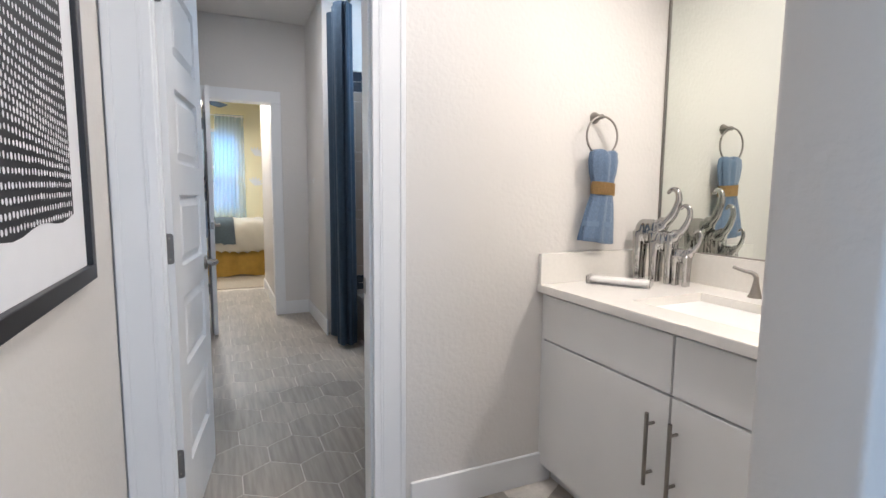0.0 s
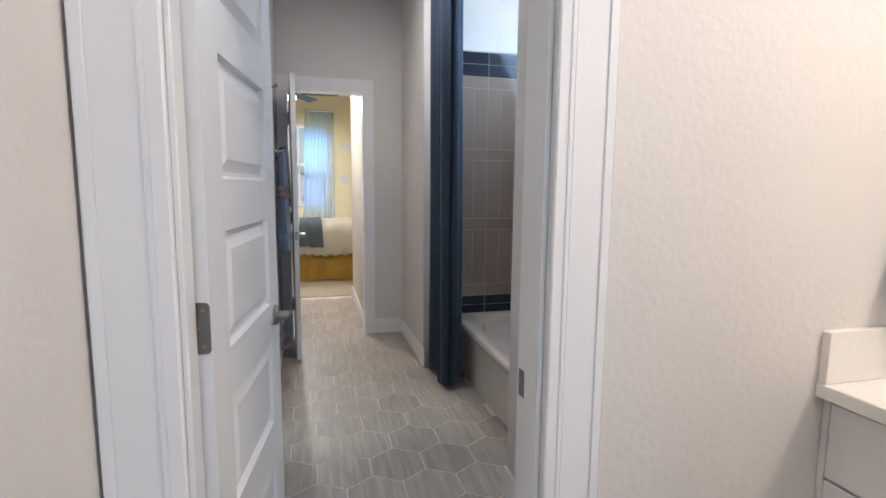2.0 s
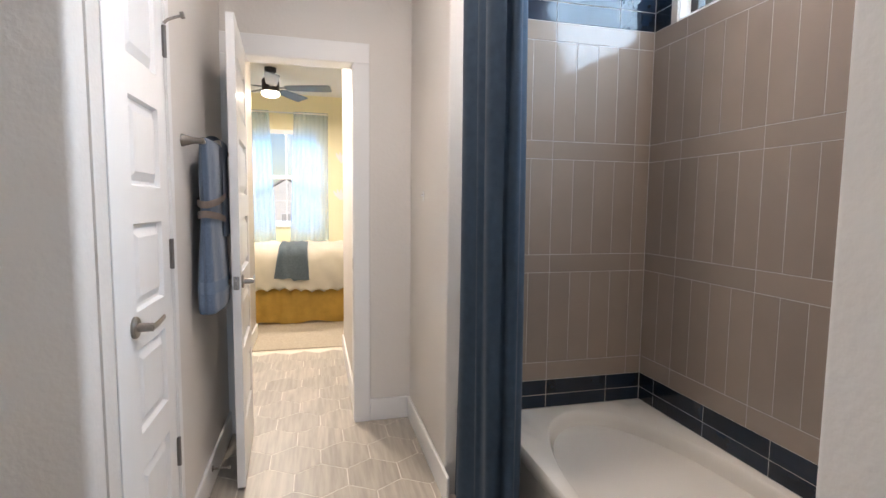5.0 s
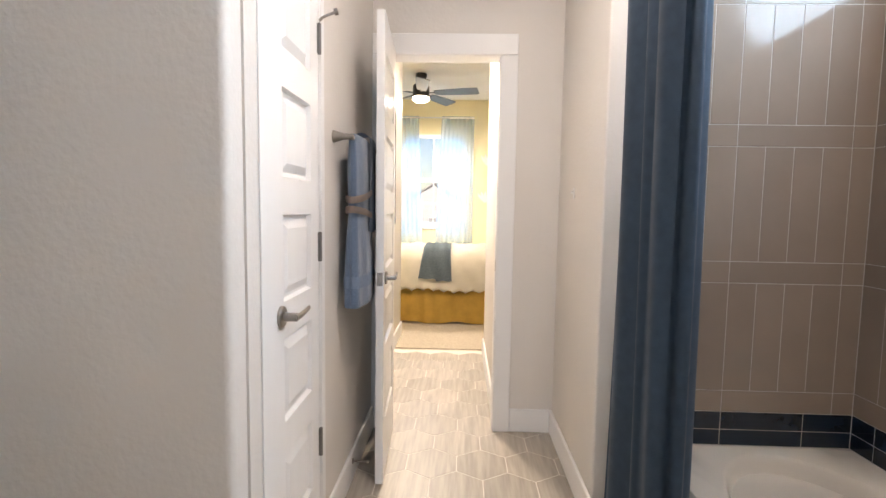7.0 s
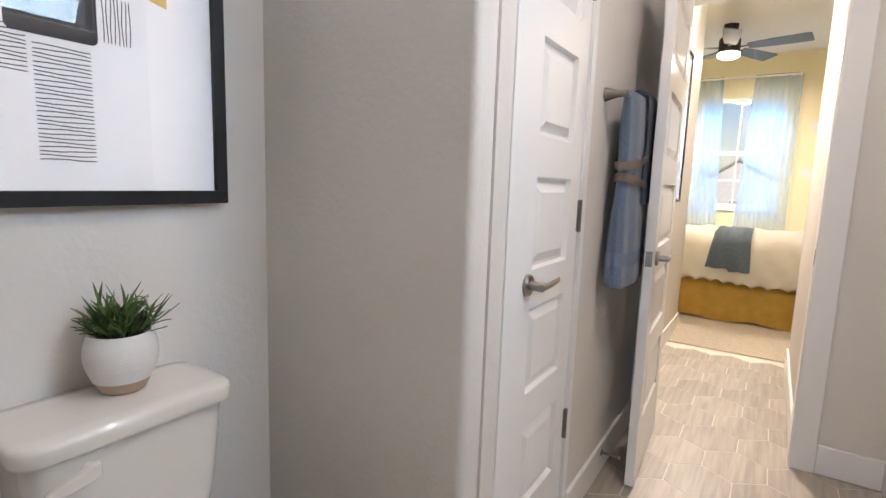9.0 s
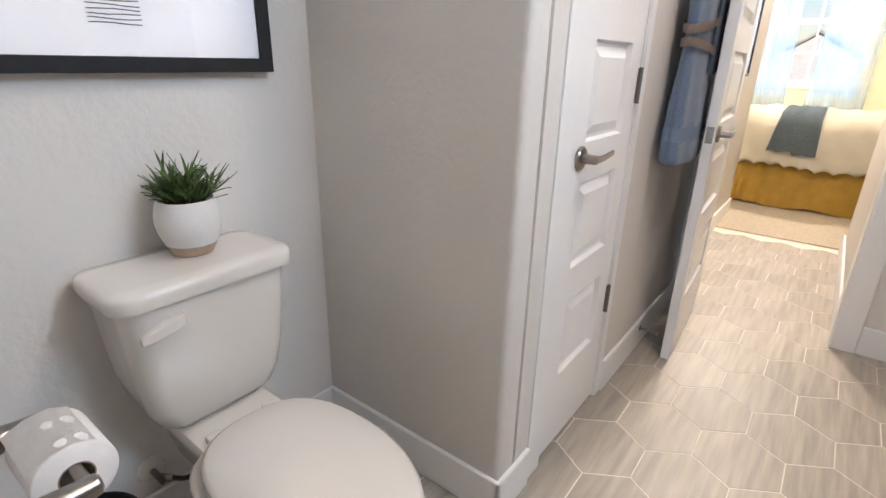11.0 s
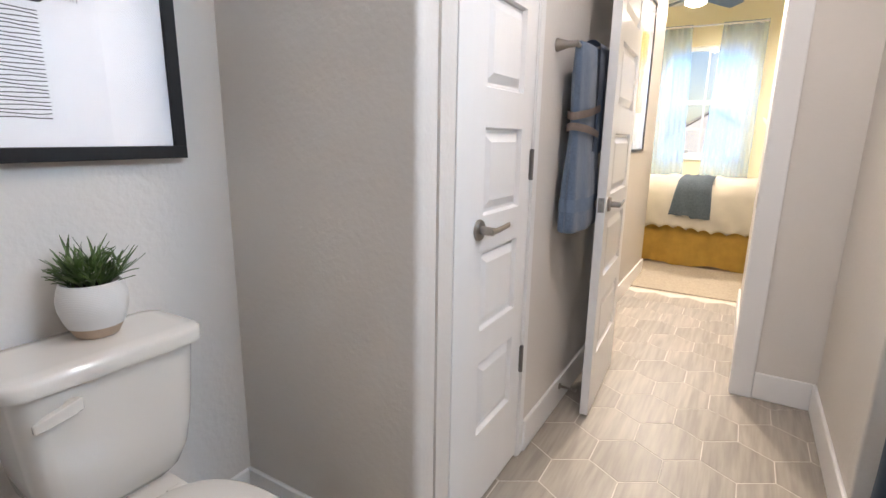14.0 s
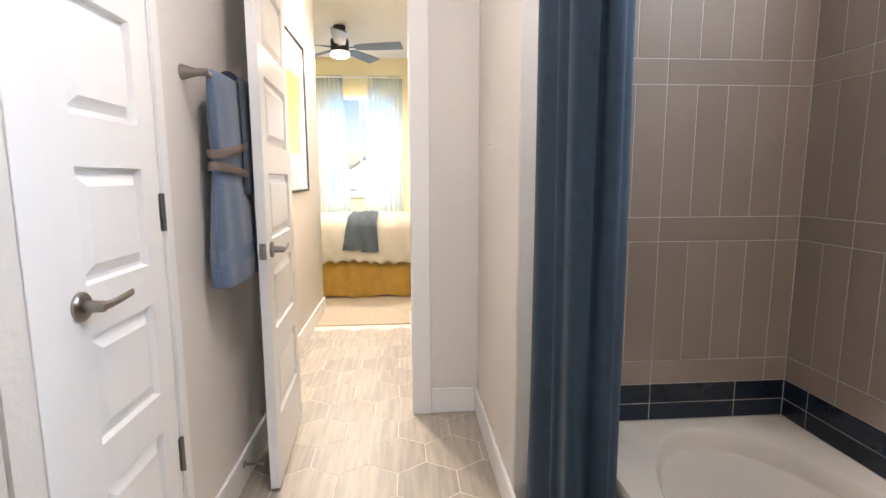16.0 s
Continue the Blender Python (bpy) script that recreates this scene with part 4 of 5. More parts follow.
def towel_ring(z, hx, hy, fold, dy=0.0, n=96, slant=0.0):
    """One level of a towel folded over the bar, with soft pleats round it."""
    out = []
    for k in range(n):
        a = 2 * math.pi * k / n
        c, q = math.cos(a), math.sin(a)
        f = 1 / (abs(c) ** 3 + abs(q) ** 3) ** (1 / 3)
        g = 1 + fold * (0.6 * math.sin(6 * a + 0.7 + 2 * z) + 0.4 * math.sin(10 * a + 5 * z))
        out.append(Vector((XW + 0.066 + hx * f * g * c, 2.930 + dy + hy * f * (1 + 0.25 * (g - 1)) * q, z + slant * q)))
    return out


LEVELS = [(1.564, 0.010, 0.145, 0.0), (1.561, 0.020, 0.151, 0.02), (1.550, 0.026, 0.153, 0.04), (1.50, 0.029, 0.153, 0.08), (1.42, 0.031, 0.150, 0.12), (1.345, 0.030, 0.146, 0.10), (1.29, 0.029, 0.143, 0.06), (1.235, 0.030, 0.145, 0.06), (1.16, 0.034, 0.152, 0.12), (1.06, 0.039, 0.162, 0.16), (0.97, 0.042, 0.170, 0.16), (0.90, 0.043, 0.174, 0.15), (0.872, 0.042, 0.174, 0.14), (0.866, 0.038, 0.168, 0.12), (0.872, 0.020, 0.120, 0.1)]
part("cloth", add_rings(bmesh.new(), [towel_ring(*lv) for lv in LEVELS]), TOWEL, bath_towel, smooth=70)
small = empty("hand_towel", Matrix.Identity(4), "smaller blue hand towel layered over the bath towel", "towel")
part("cloth", hung_towel(bmesh.new(), XW + 0.068, 1.553, 2.935, 3.085, 0.385, 0.30, 0.037, 0.0, 2), TOWEL, small, smooth=70)
for z, tilt in ((1.330, 0.028), (1.245, -0.020)):
    bm = add_rings(bmesh.new(), [towel_ring(z + dz, 0.0405 + e, 0.158 + e, 0.02, slant=tilt) for dz, e in ((-0.014, 0.0), (-0.007, 0.0012), (0.007, 0.0012), (0.014, 0.0))], cap=False)
    bmesh.ops.solidify(bm, geom=bm.faces[:], thickness=0.0015)
    part("ribbon", bm, RIBBON, bath_towel, "tan ribbon tied round the towel", smooth=60)
part("woven_band", add_rings(bmesh.new(), [towel_ring(z, 0.0425 + e, 0.1705 + e, 0.16) for z, e in ((0.945, 0.0002), (0.950, 0.0016), (0.990, 0.0010), (0.995, 0.0))], cap=False), BAND, bath_towel, "paler flat-woven band", smooth=60)
bmesh_stop = bmesh.new()
add_tube(bmesh_stop, [(0.0, 0, 0), (0.004, 0, 0)], 0.014, 16)
for k in range(9):
    add_tube(bmesh_stop, [(0.004 + 0.007 * k, 0, 0), (0.0085 + 0.007 * k, 0, 0)], 0.0062 - 0.0002 * k, 12)
add_tube(bmesh_stop, [(0.066, 0, 0), (0.078, 0, 0)], 0.0085, 14)
st = thing("spring_door_stop", bmesh_stop, NICKEL, "nickel spring door stop on the baseboard behind the door", "door stop")
st.matrix_world = pose(XW + BT, 3.02, 0.095)
sw = empty("wall_hook", pose(XR, 3.22, 1.355), "small white wall fitting on the passage wall", "fitting")
part("plate", box(((-0.004, -0.011, -0.026), (0.0, 0.011, 0.026)), bevel=0.0015), TRIM, sw)
part("peg", add_lathe(bmesh.new(), [(0.006, 0), (0.006, 0.010), (0.003, 0.012)], 12), TRIM, sw, m=Matrix.Translation((-0.004, 0, 0.006)) @ Euler((0, radians(-90), 0)).to_matrix().to_4x4())


# ---- vanity ----
CF, CT = 1.40, 0.872          # cabinet front, counter top
vanity = empty("vanity_cabinet", Matrix.Identity(4), "grey-white flat-front vanity cabinet with bar handles", "cabinet")
part("carcass", box(((CF + 0.02, -1.305, 0.09), (VX - 0.002, YD - 0.002, CT - 0.032)), ((CF + 0.075, -1.305, 0.0), (VX - 0.002, YD - 0.002, 0.09))), CABW, vanity)
part("filler", box(((CF + 0.004, 0.022, 0.09), (CF + 0.02, YD - 0.001, CT - 0.032)), bevel=0.001), CABW, vanity)
for y0, y1 in ((-0.626, 0.018), (-1.276, -0.634)):
    part("drawer_front", box(((CF, y0, 0.643), (CF + 0.019, y1, 0.826)), bevel=0.0015), CABW, vanity)
    dr = part("cabinet_door", box(((CF, y0, 0.092), (CF + 0.019, y1, 0.635)), bevel=0.0015), CABW, vanity)
    hy = -0.572 if y0 > -1 else -0.660
    bm = bmesh.new()
    add_tube(bm, [(CF - 0.032, hy, 0.335), (CF - 0.032, hy, 0.570)], 0.0065, 14)
    for z in (0.372, 0.533):
        add_tube(bm, [(CF - 0.032, hy, z), (CF, hy, z)], 0.005, 10)
    part("handle", bm, NICKEL, dr, "brushed nickel bar handle")
SX0, SX1, SY0, SY1 = 1.500, 1.850, -0.885, -0.355
top = empty("countertop", Matrix.Identity(4), "white quartz vanity top with undermount sink and splashes", "countertop")
part("slab", box(((1.378, -1.308, CT - 0.032), (SX0, YD - 0.001, CT)), ((SX1, -1.308, CT - 0.032), (VX - 0.001, YD - 0.001, CT)), ((SX0, SY1, CT - 0.032), (SX1, YD - 0.001, CT)), ((SX0, -1.308, CT - 0.032), (SX1, SY0, CT))), QUARTZ, top)
part("edge", box(((1.374, -1.308, CT - 0.033), (1.378, YD - 0.001, CT - 0.0005)), bevel=0.0012), QUARTZ, top)
part("side_splash", box(((1.378, YD - 0.021, CT), (VX - 0.001, YD - 0.001, 0.998)), bevel=0.0015), QUARTZ, top)
part("back_splash", box(((VX - 0.021, -1.308, CT), (VX - 0.001, YD - 0.021, 0.998)), bevel=0.0015), QUARTZ, top)
bm = bmesh.new()
add_rings(bm, [rounded(SX0 - 0.004, SX1 + 0.004, SY0 - 0.004, SY1 + 0.004, CT - 0.033, 0.03), rounded(SX0 + 0.002, SX1 - 0.002, SY0 + 0.002, SY1 - 0.002, CT - 0.040, 0.03), rounded(SX0 + 0.010, SX1 - 0.010, SY0 + 0.016, SY1 - 0.016, CT - 0.10, 0.04), rounded(SX0 + 0.03, SX1 - 0.03, SY0 + 0.05, SY1 - 0.05, CT - 0.150, 0.05), rounded(SX0 + 0.13, SX1 - 0.13, SY0 + 0.2, SY1 - 0.2, CT - 0.160, 0.02)])
part("sink_basin", bm, PORC, top, smooth=60)
part("drain", add_lathe(bmesh.new(), [(0.022, 0), (0.022, 0.003), (0.012, 0.004)], 20, (1.69, -0.62, CT - 0.161)), NICKEL, top, "nickel drain")

faucet = empty("faucet", Matrix.Identity(4), "brushed nickel widespread faucet with a gooseneck spout", "faucet")
bm = bmesh.new()
add_lathe(bm, [(0.031, 0), (0.031, 0.004), (0.026, 0.010), (0.019, 0.05), (0.0155, 0.085), (0.015, 0.10)], 24, (1.945, -0.62, CT))
add_tube(bm, spline([(1.945, -0.62, CT + 0.095), (1.943, -0.62, CT + 0.14), (1.925, -0.62, CT + 0.168), (1.895, -0.62, CT + 0.176), (1.86, -0.62, CT + 0.162), (1.838, -0.62, CT + 0.120)], 6), [0.015] * 25 + [0.0155, 0.016, 0.0165, 0.017, 0.0175, 0.018], 16)
part("spout", bm, NICKEL, faucet, smooth=50)
for y, s in ((-0.495, 1), (-0.745, -1)):
    bm = bmesh.new()
    add_lathe(bm, [(0.025, 0), (0.025, 0.004), (0.021, 0.010), (0.013, 0.04), (0.009, 0.065), (0.009, 0.078)], 22, (1.955, y, CT))
    add_tube(bm, spline([(1.955, y, CT + 0.074), (1.953, y + 0.012 * s, CT + 0.088), (1.945, y + 0.045 * s, CT + 0.094), (1.935, y + 0.078 * s, CT + 0.104)], 5), [0.009, 0.009, 0.009, 0.0088, 0.0085, 0.008, 0.0078, 0.0075, 0.007, 0.0068, 0.0066, 0.0064, 0.0062, 0.006, 0.006, 0.0065], 12)
    part("handle", bm, NICKEL, faucet, smooth=50)

mir = empty("wall_mirror_vanity", Matrix.Identity(4), "large frameless wall mirror over the vanity with metal edge", "mirror")
part("mirror_glass", box(((VX - 0.006, -1.295, 1.004), (VX - 0.001, 0.028, 2.10))), MIRROR, mir)
part("edge_channel", box(((VX - 0.012, 0.028, 1.001), (VX - 0.001, 0.038, 2.105)), ((VX - 0.010, -1.295, 0.999), (VX - 0.001, 0.028, 1.004)), bevel=0.001), NICKEL, mir, "thin metal edge channel")

ring = empty("towel_ring", Matrix.Identity(4), "brushed nickel towel ring on the wall over the vanity", "towel ring")
flare(ring, "post", (1.640, YD, 1.562), (0, -1, 0), 0.048, 0.025, 0.010)
bm = bmesh.new()
add_tube(bm, [Vector((1.640 + 0.080 * math.sin(a), YD - 0.052, 1.562 - 0.080 + 0.080 * math.cos(a))) for a in [2 * math.pi * k / 40 for k in range(41)]], 0.0045, 10)
part("ring", bm, NICKEL, ring, smooth=60)


def gathered_towel(cx, cy, ztop):
    t = empty("ring_towel", Matrix.Identity(4), "blue terry hand towel tied with a tan band on the ring", "towel")
    bm = bmesh.new()
    rings = []
    n = 72
    prof = [(0.0, 0.020, 0.012), (0.004, 0.045, 0.022), (0.015, 0.060, 0.027), (0.05, 0.062, 0.028), (0.10, 0.056, 0.027), (0.14, 0.047, 0.025), (0.165, 0.044, 0.025), (0.19, 0.047, 0.026), (0.24, 0.056, 0.028), (0.30, 0.064, 0.030), (0.36, 0.071, 0.032), (0.385, 0.074, 0.033), (0.388, 0.070, 0.030), (0.386, 0.03, 0.014)]
    for d, hx, hy in prof:
        hx *= 1.16
        r = []
        fold = 0.14 * min(1.0, d / 0.03) * (0.55 if 0.13 < d < 0.2 else 1.0)
        for k in range(n):
            a = 2 * math.pi * k / n
            f = 1 + fold * (0.6 * math.sin(7 * a + 0.8) + 0.4 * math.sin(11 * a + 4 * d)) * (1 if hx > 0.03 else 0.3)
            dip = -0.014 * math.exp(-((math.cos(a) * hx - 0.008) / 0.016) ** 2) if d < 0.03 else 0.0
            lean = -0.115 * max(0.0, d - 0.17)
            r.append(Vector((cx + lean + hx * f * math.cos(a), cy + hy * f * math.sin(a), ztop - d + dip - 0.010 * math.cos(a) * (d > 0.33))))
        rings.append(r)
    add_rings(bm, rings)
    part("cloth", bm, TOWEL, t, smooth=70)
    bm = bmesh.new()
    add_rings(bm, [[Vector((cx + 0.0575 * math.cos(a) + 0.0015 * math.sin(9 * a), cy + 0.0335 * math.sin(a), ztop - d - 0.004 * math.cos(a))) for a in [2 * math.pi * k / 48 for k in range(48)]] for d in (0.138, 0.150, 0.165, 0.180, 0.190)], cap=False)
    bmesh.ops.solidify(bm, geom=bm.faces[:], thickness=0.002)
    part("band", bm, BURLAP, t, "tan burlap band", smooth=60)
    bm = bmesh.new()
    add_rings(bm, [[Vector((cx - 0.0175 + 1.16 * hx * math.cos(a), cy + hx * 0.46 * math.sin(a), ztop - d - 0.004 * math.cos(a))) for a in [2 * math.pi * k / 48 for k in range(48)]] for d, hx in ((0.300, 0.0655), (0.306, 0.0672), (0.318, 0.0690), (0.322, 0.0680))], cap=False)
    part("woven_band", bm, BAND, t, smooth=60)


gathered_towel(1.650, YD - 0.056, 1.430)


def elephant(name, x, y, s, label, face=-78):
    """A stylised elephant with raised trunk, facing +x before it is turned; s is its height to the back."""
    bm = bmesh.new()

    def blob(c, r, n=14):
        g = bmesh.ops.create_uvsphere(bm, u_segments=n, v_segments=10, radius=1.0)
        for v in g["verts"]:
            v.co = Vector((c[0] + v.co.x * r[0], c[1] + v.co.y * r[1], c[2] + v.co.z * r[2]))
    blob((0.0, 0, 0.80), (0.235, 0.135, 0.20))
    blob((-0.09, 0, 0.80), (0.15, 0.145, 0.20))
    blob((0.20, 0, 0.90), (0.115, 0.10, 0.135))
    blob((0.13, 0.095, 0.84), (0.085, 0.035, 0.13))
    blob((0.13, -0.095, 0.84), (0.085, 0.035, 0.13))
    for lx in (-0.155, 0.135):
        for ly in (-0.062, 0.062):
            add_tube(bm, [(lx, ly, 0.80), (lx, ly, 0.52), (lx, ly, 0.30), (lx, ly, 0.03), (lx, ly, 0.0)], [0.100, 0.086, 0.072, 0.070, 0.074], 14)
    add_tube(bm, spline([(0.20, 0, 0.90), (0.31, 0, 0.99), (0.40, 0, 1.12), (0.46, 0, 1.30), (0.43, 0, 1.44), (0.34, 0, 1.47), (0.27, 0, 1.40)], 6), [0.080 - 0.052 * k / 36 for k in range(37)], 12)
    add_tube(bm, spline([(-0.23, 0, 0.86), (-0.265, 0, 0.74), (-0.265, 0, 0.60)], 4), 0.018, 8)
    bmesh.ops.scale(bm, vec=(s, s, s), verts=bm.verts)
    ob = thing(name, bm, CHROME, label, "figurine", group="silver elephants", smooth=180)
    ob.matrix_world = pose(x, y, CT, 0, 0, face)
    rm = ob.modifiers.new("merge", "REMESH")
    rm.mode, rm.voxel_size, rm.use_smooth_shade = "VOXEL", 0.013 * s, True
    sm = ob.modifiers.new("soften", "SMOOTH")
    sm.factor, sm.iterations = 0.5, 6
    return ob


elephant("elephant_figurine", 1.880, -0.060, 0.268, "tall shiny silver elephant figurine with raised trunk on the vanity")
elephant("elephant_figurine", 1.885, -0.138, 0.222, "middle-sized shiny silver elephant figurine beside the taller one")
elephant("elephant_figurine", 1.895, -0.222, 0.156, "smallest shiny silver elephant figurine beside the others")
tray = empty("soap_tray", pose(1.68, -0.105, CT, 0, 0, -54), "clear acrylic tray with a folded white cloth on the vanity", "tray")
tray_walls = part("tray_base", box(((-0.125, -0.05, 0.0), (0.125, 0.05, 0.005)), ((-0.125, -0.05, 0.005), (-0.122, 0.05, 0.034)), ((0.122, -0.05, 0.005), (0.125, 0.05, 0.034)), ((-0.122, -0.05, 0.005), (0.122, -0.047, 0.034)), ((-0.122, 0.047, 0.005), (0.122, 0.05, 0.034))), GLASS, tray, "clear acrylic tray")
tray_walls.visible_shadow = False
part("cloth", box(((-0.115, -0.038, 0.0065), (0.115, 0.038, 0.026)), bevel=0.008, seg=3), TISSUE, tray, "white folded cloth")


# ---- bedroom ----
BX0, BX1, BY0, BY1 = -1.05, 1.15, 6.16, 7.55


def bed():
    b = empty("bed", Matrix.Identity(4), "made bed with cream duvet and mustard bed skirt", "bed")
    part("box_spring", box(((BX0 + 0.03, BY0 + 0.05, 0.20), (BX1 - 0.03, BY1 - 0.03, 0.46)), bevel=0.02, seg=2), LINEN, b)
    part("mattress", box(((BX0 + 0.02, BY0 + 0.045, 0.46), (BX1 - 0.02, BY1 - 0.02, 0.74)), bevel=0.05, seg=3), LINEN, b)
    for x in (BX0 + 0.1, BX1 - 0.1):
        for y in (BY0 + 0.12, BY1 - 0.12):
            part("leg", box(((x - 0.025, y - 0.025, 0.0), (x + 0.025, y + 0.025, 0.20)), bevel=0.003), FANW, b)
    bm = bmesh.new()
    rows = []
    n = 120
    for k in range(9):
        v = k / 8
        z = 0.50 - 0.47 * v
        rows.append([Vector((BX0 + (BX1 - BX0) * j / n, BY0 + 0.03 - 0.022 * v + (0.004 + 0.010 * v) * math.sin(j * 0.55 + 2 * math.sin(j * 0.11)), z - (0.012 * math.sin(j * 0.21) if k == 8 else 0))) for j in range(n + 1)])
    add_rings(bm, rows, cap=False, closed=False)
    bmesh.ops.solidify(bm, geom=bm.faces[:], thickness=0.003)
    part("bed_skirt", bm, SKIRT, b, "mustard yellow gathered bed skirt", smooth=70)
    bm = bmesh.new()
    rows = []
    prof = [(0.000, 0.365), (-0.020, 0.372), (-0.030, 0.40), (-0.026, 0.50), (-0.020, 0.60), (-0.008, 0.70), (0.02, 0.765), (0.07, 0.80), (0.15, 0.815), (0.5, 0.83), (1.0, 0.83), (1.3, 0.80), (1.38, 0.70), (1.40, 0.45)]
    for i, (dy, z) in enumerate(prof):
        row = []
        for j in range(n + 1):
            u = j / n
            x = BX0 + (BX1 - BX0) * u
            hem = 0.028 * abs(math.sin(j * 0.42 + 1.2 * math.sin(j * 0.09))) + 0.012 * math.sin(j * 0.13) if i < 3 else 0.0
            crease = 0.016 * math.sin(j * 0.42 + i * 0.7) * math.sin(j * 0.13 + i) + 0.016 * noise.noise(Vector((x * 5, dy * 6, z * 6)))
            row.append(Vector((x, BY0 + dy + (crease if i < 7 else 0), z + hem + (crease if i >= 6 else 0))))
        rows.append(row)
    add_rings(bm, rows, cap=False, closed=False)
    bmesh.ops.solidify(bm, geom=bm.faces[:], thickness=0.012)
    part("duvet", bm, LINEN, b, "cream duvet with a scalloped hem", smooth=70)


bed()
for px, py in ((-0.78, 6.55), (-0.78, 7.15)):
    bm = bmesh.new()
    g = bmesh.ops.create_uvsphere(bm, u_segments=28, v_segments=16, radius=1.0)
    for v in g["verts"]:
        c = v.co
        s = 1 / (abs(c.x) ** 4 + abs(c.y) ** 4 + 1e-6) ** 0.25 if abs(c.z) < 0.99 else 1
        f = (1 - abs(c.z)) ** 0.35
        v.co = Vector((0.20 * c.x * s * f if abs(c.z) < 0.99 else 0, 0.30 * c.y * s * f if abs(c.z) < 0.99 else 0, 0.075 * c.z + 0.008 * noise.noise(c * 3)))
    ob = thing("pillow", bm, LINEN, "plump cream pillow at the head of the bed", "pillow", group="bed pillows", smooth=80)
    ob.matrix_world = pose(px, py, 0.945, 0, -24, 0)
bm = bmesh.new()
rows = []
for k, (dy, z) in enumerate([(-0.048, 0.515), (-0.050, 0.58), (-0.047, 0.66), (-0.035, 0.74), (-0.008, 0.80), (0.05, 0.832), (0.15, 0.846), (0.40, 0.858), (0.66, 0.860)]):
    rows.append([Vector((0.030 + 0.012 * min(k, 4) + (0.362 - 0.016 * min(k, 4)) * j / 24, BY0 + dy + 0.006 * math.sin(j * 0.6 + k), z + 0.004 * math.sin(j * 0.8) - (0.02 * (j > 12) if k == 0 else 0))) for j in range(25)])
add_rings(bm, rows, cap=False, closed=False)
bmesh.ops.solidify(bm, geom=bm.faces[:], thickness=-0.014)
thing("throw_blanket", bm, THROW, "folded grey-teal knit throw draped over the bed", "blanket", smooth=70)
bm = bmesh.new()
add_rings(bm, [rounded(-0.75 + i, 1.75 - i, 5.225 + i, 7.2 - i, z, 0.03) for i, z in ((0.0, 0.001), (0.0, 0.010), (0.006, 0.014))])
thing("area_rug", bm, RUG, "flat taupe area rug beneath the bed", "rug")

wnd = empty("window_bedroom", Matrix.Identity(4), "white double-hung bedroom window with muntins", "window", kind="structure")
y0, y1 = YB + 0.05, YB + 0.10
fw = 0.055
part("window_frame", box(((BW0, y0, BZ0), (BW0 + fw, y1, BZ1)), ((BW1 - fw, y0, BZ0), (BW1, y1, BZ1)), ((BW0 + fw, y0, BZ1 - fw), (BW1 - fw, y1, BZ1)), ((BW0 + fw, y0, BZ0), (BW1 - fw, y1, BZ0 + fw)), bevel=0.003), TRIM, wnd)
part("meeting_rail", box(((BW0 + fw, y0 - 0.005, 1.66), (BW1 - fw, y1 - 0.004, 1.715)), bevel=0.003), TRIM, wnd)
mx = (BW0 + BW1) / 2
part("muntin", box(((mx - 0.011, y0 + 0.008, 1.715), (mx + 0.011, y0 + 0.030, BZ1 - fw)), bevel=0.002), TRIM, wnd)
part("muntin", box(((mx - 0.011, y0 + 0.008, BZ0 + fw), (mx + 0.011, y0 + 0.030, 1.66)), bevel=0.002), TRIM, wnd)
part("muntin", box(((BW0 + fw, y0 + 0.008, 1.335), (BW1 - fw, y0 + 0.028, 1.355)), bevel=0.002), TRIM, wnd)
part("window_sill", box(((BW0 - 0.03, YB - 0.03, BZ0 - 0.028), (BW1 + 0.03, y0, BZ0)), bevel=0.004), TRIM, wnd)
for za, zb in ((BZ0 + fw, 1.66), (1.715, BZ1 - fw)):
    p = part("pane", box(((BW0 + fw, y0 + 0.017, za), (BW1 - fw, y0 + 0.020, zb))), GLASS, wnd)
    p.visible_shadow = False
rodb = bmesh.new()
add_tube(rodb, [(-0.56, YB - 0.09, 2.605), (0.62, YB - 0.09, 2.605)], 0.011, 12)
crod = empty("curtain_rod", Matrix.Identity(4), "slim white curtain rod over the bedroom window", "rod")
part("pole", rodb, TRIM, crod)
for x in (-0.57, 0.63):
    part("finial", add_lathe(bmesh.new(), [(0.004, -0.02), (0.018, -0.010), (0.020, 0.0), (0.018, 0.010), (0.004, 0.02)], 16, (x, YB - 0.09, 2.605)), TRIM, crod)
for x in (-0.50, 0.56):
    part("bracket", box(((x - 0.008, YB - 0.10, 2.585), (x + 0.008, YB, 2.597)), bevel=0.001), TRIM, crod)


def sheer(xa, xb, waves):
    bm = bmesh.new()
    rows = []
    n, m = 90, 20
    for i in range(m + 1):
        v = i / m
        z = 2.625 - 2.55 * v
        rows.append([Vector((xa + (xb - xa) * j / n + (0.10 * v * j / n if xa < 0 else -0.10 * v * (1 - j / n)), YB - 0.09 + 0.007 * math.sin(2 * math.pi * waves * j / n + 0.6 * math.sin(3 * v)) * (0.6 + 0.5 * v), z)) for j in range(n + 1)])
    add_rings(bm, rows, cap=False, closed=False)
    return bm


for xa, xb, wv in ((-0.58, -0.17, 7), (0.17, 0.65, 8)):
    thing("sheer_curtain", sheer(xa, xb, wv), SHEER, "sheer pale blue-white curtain panel at the bedroom window", "curtain", group="bedroom sheers", smooth=80)


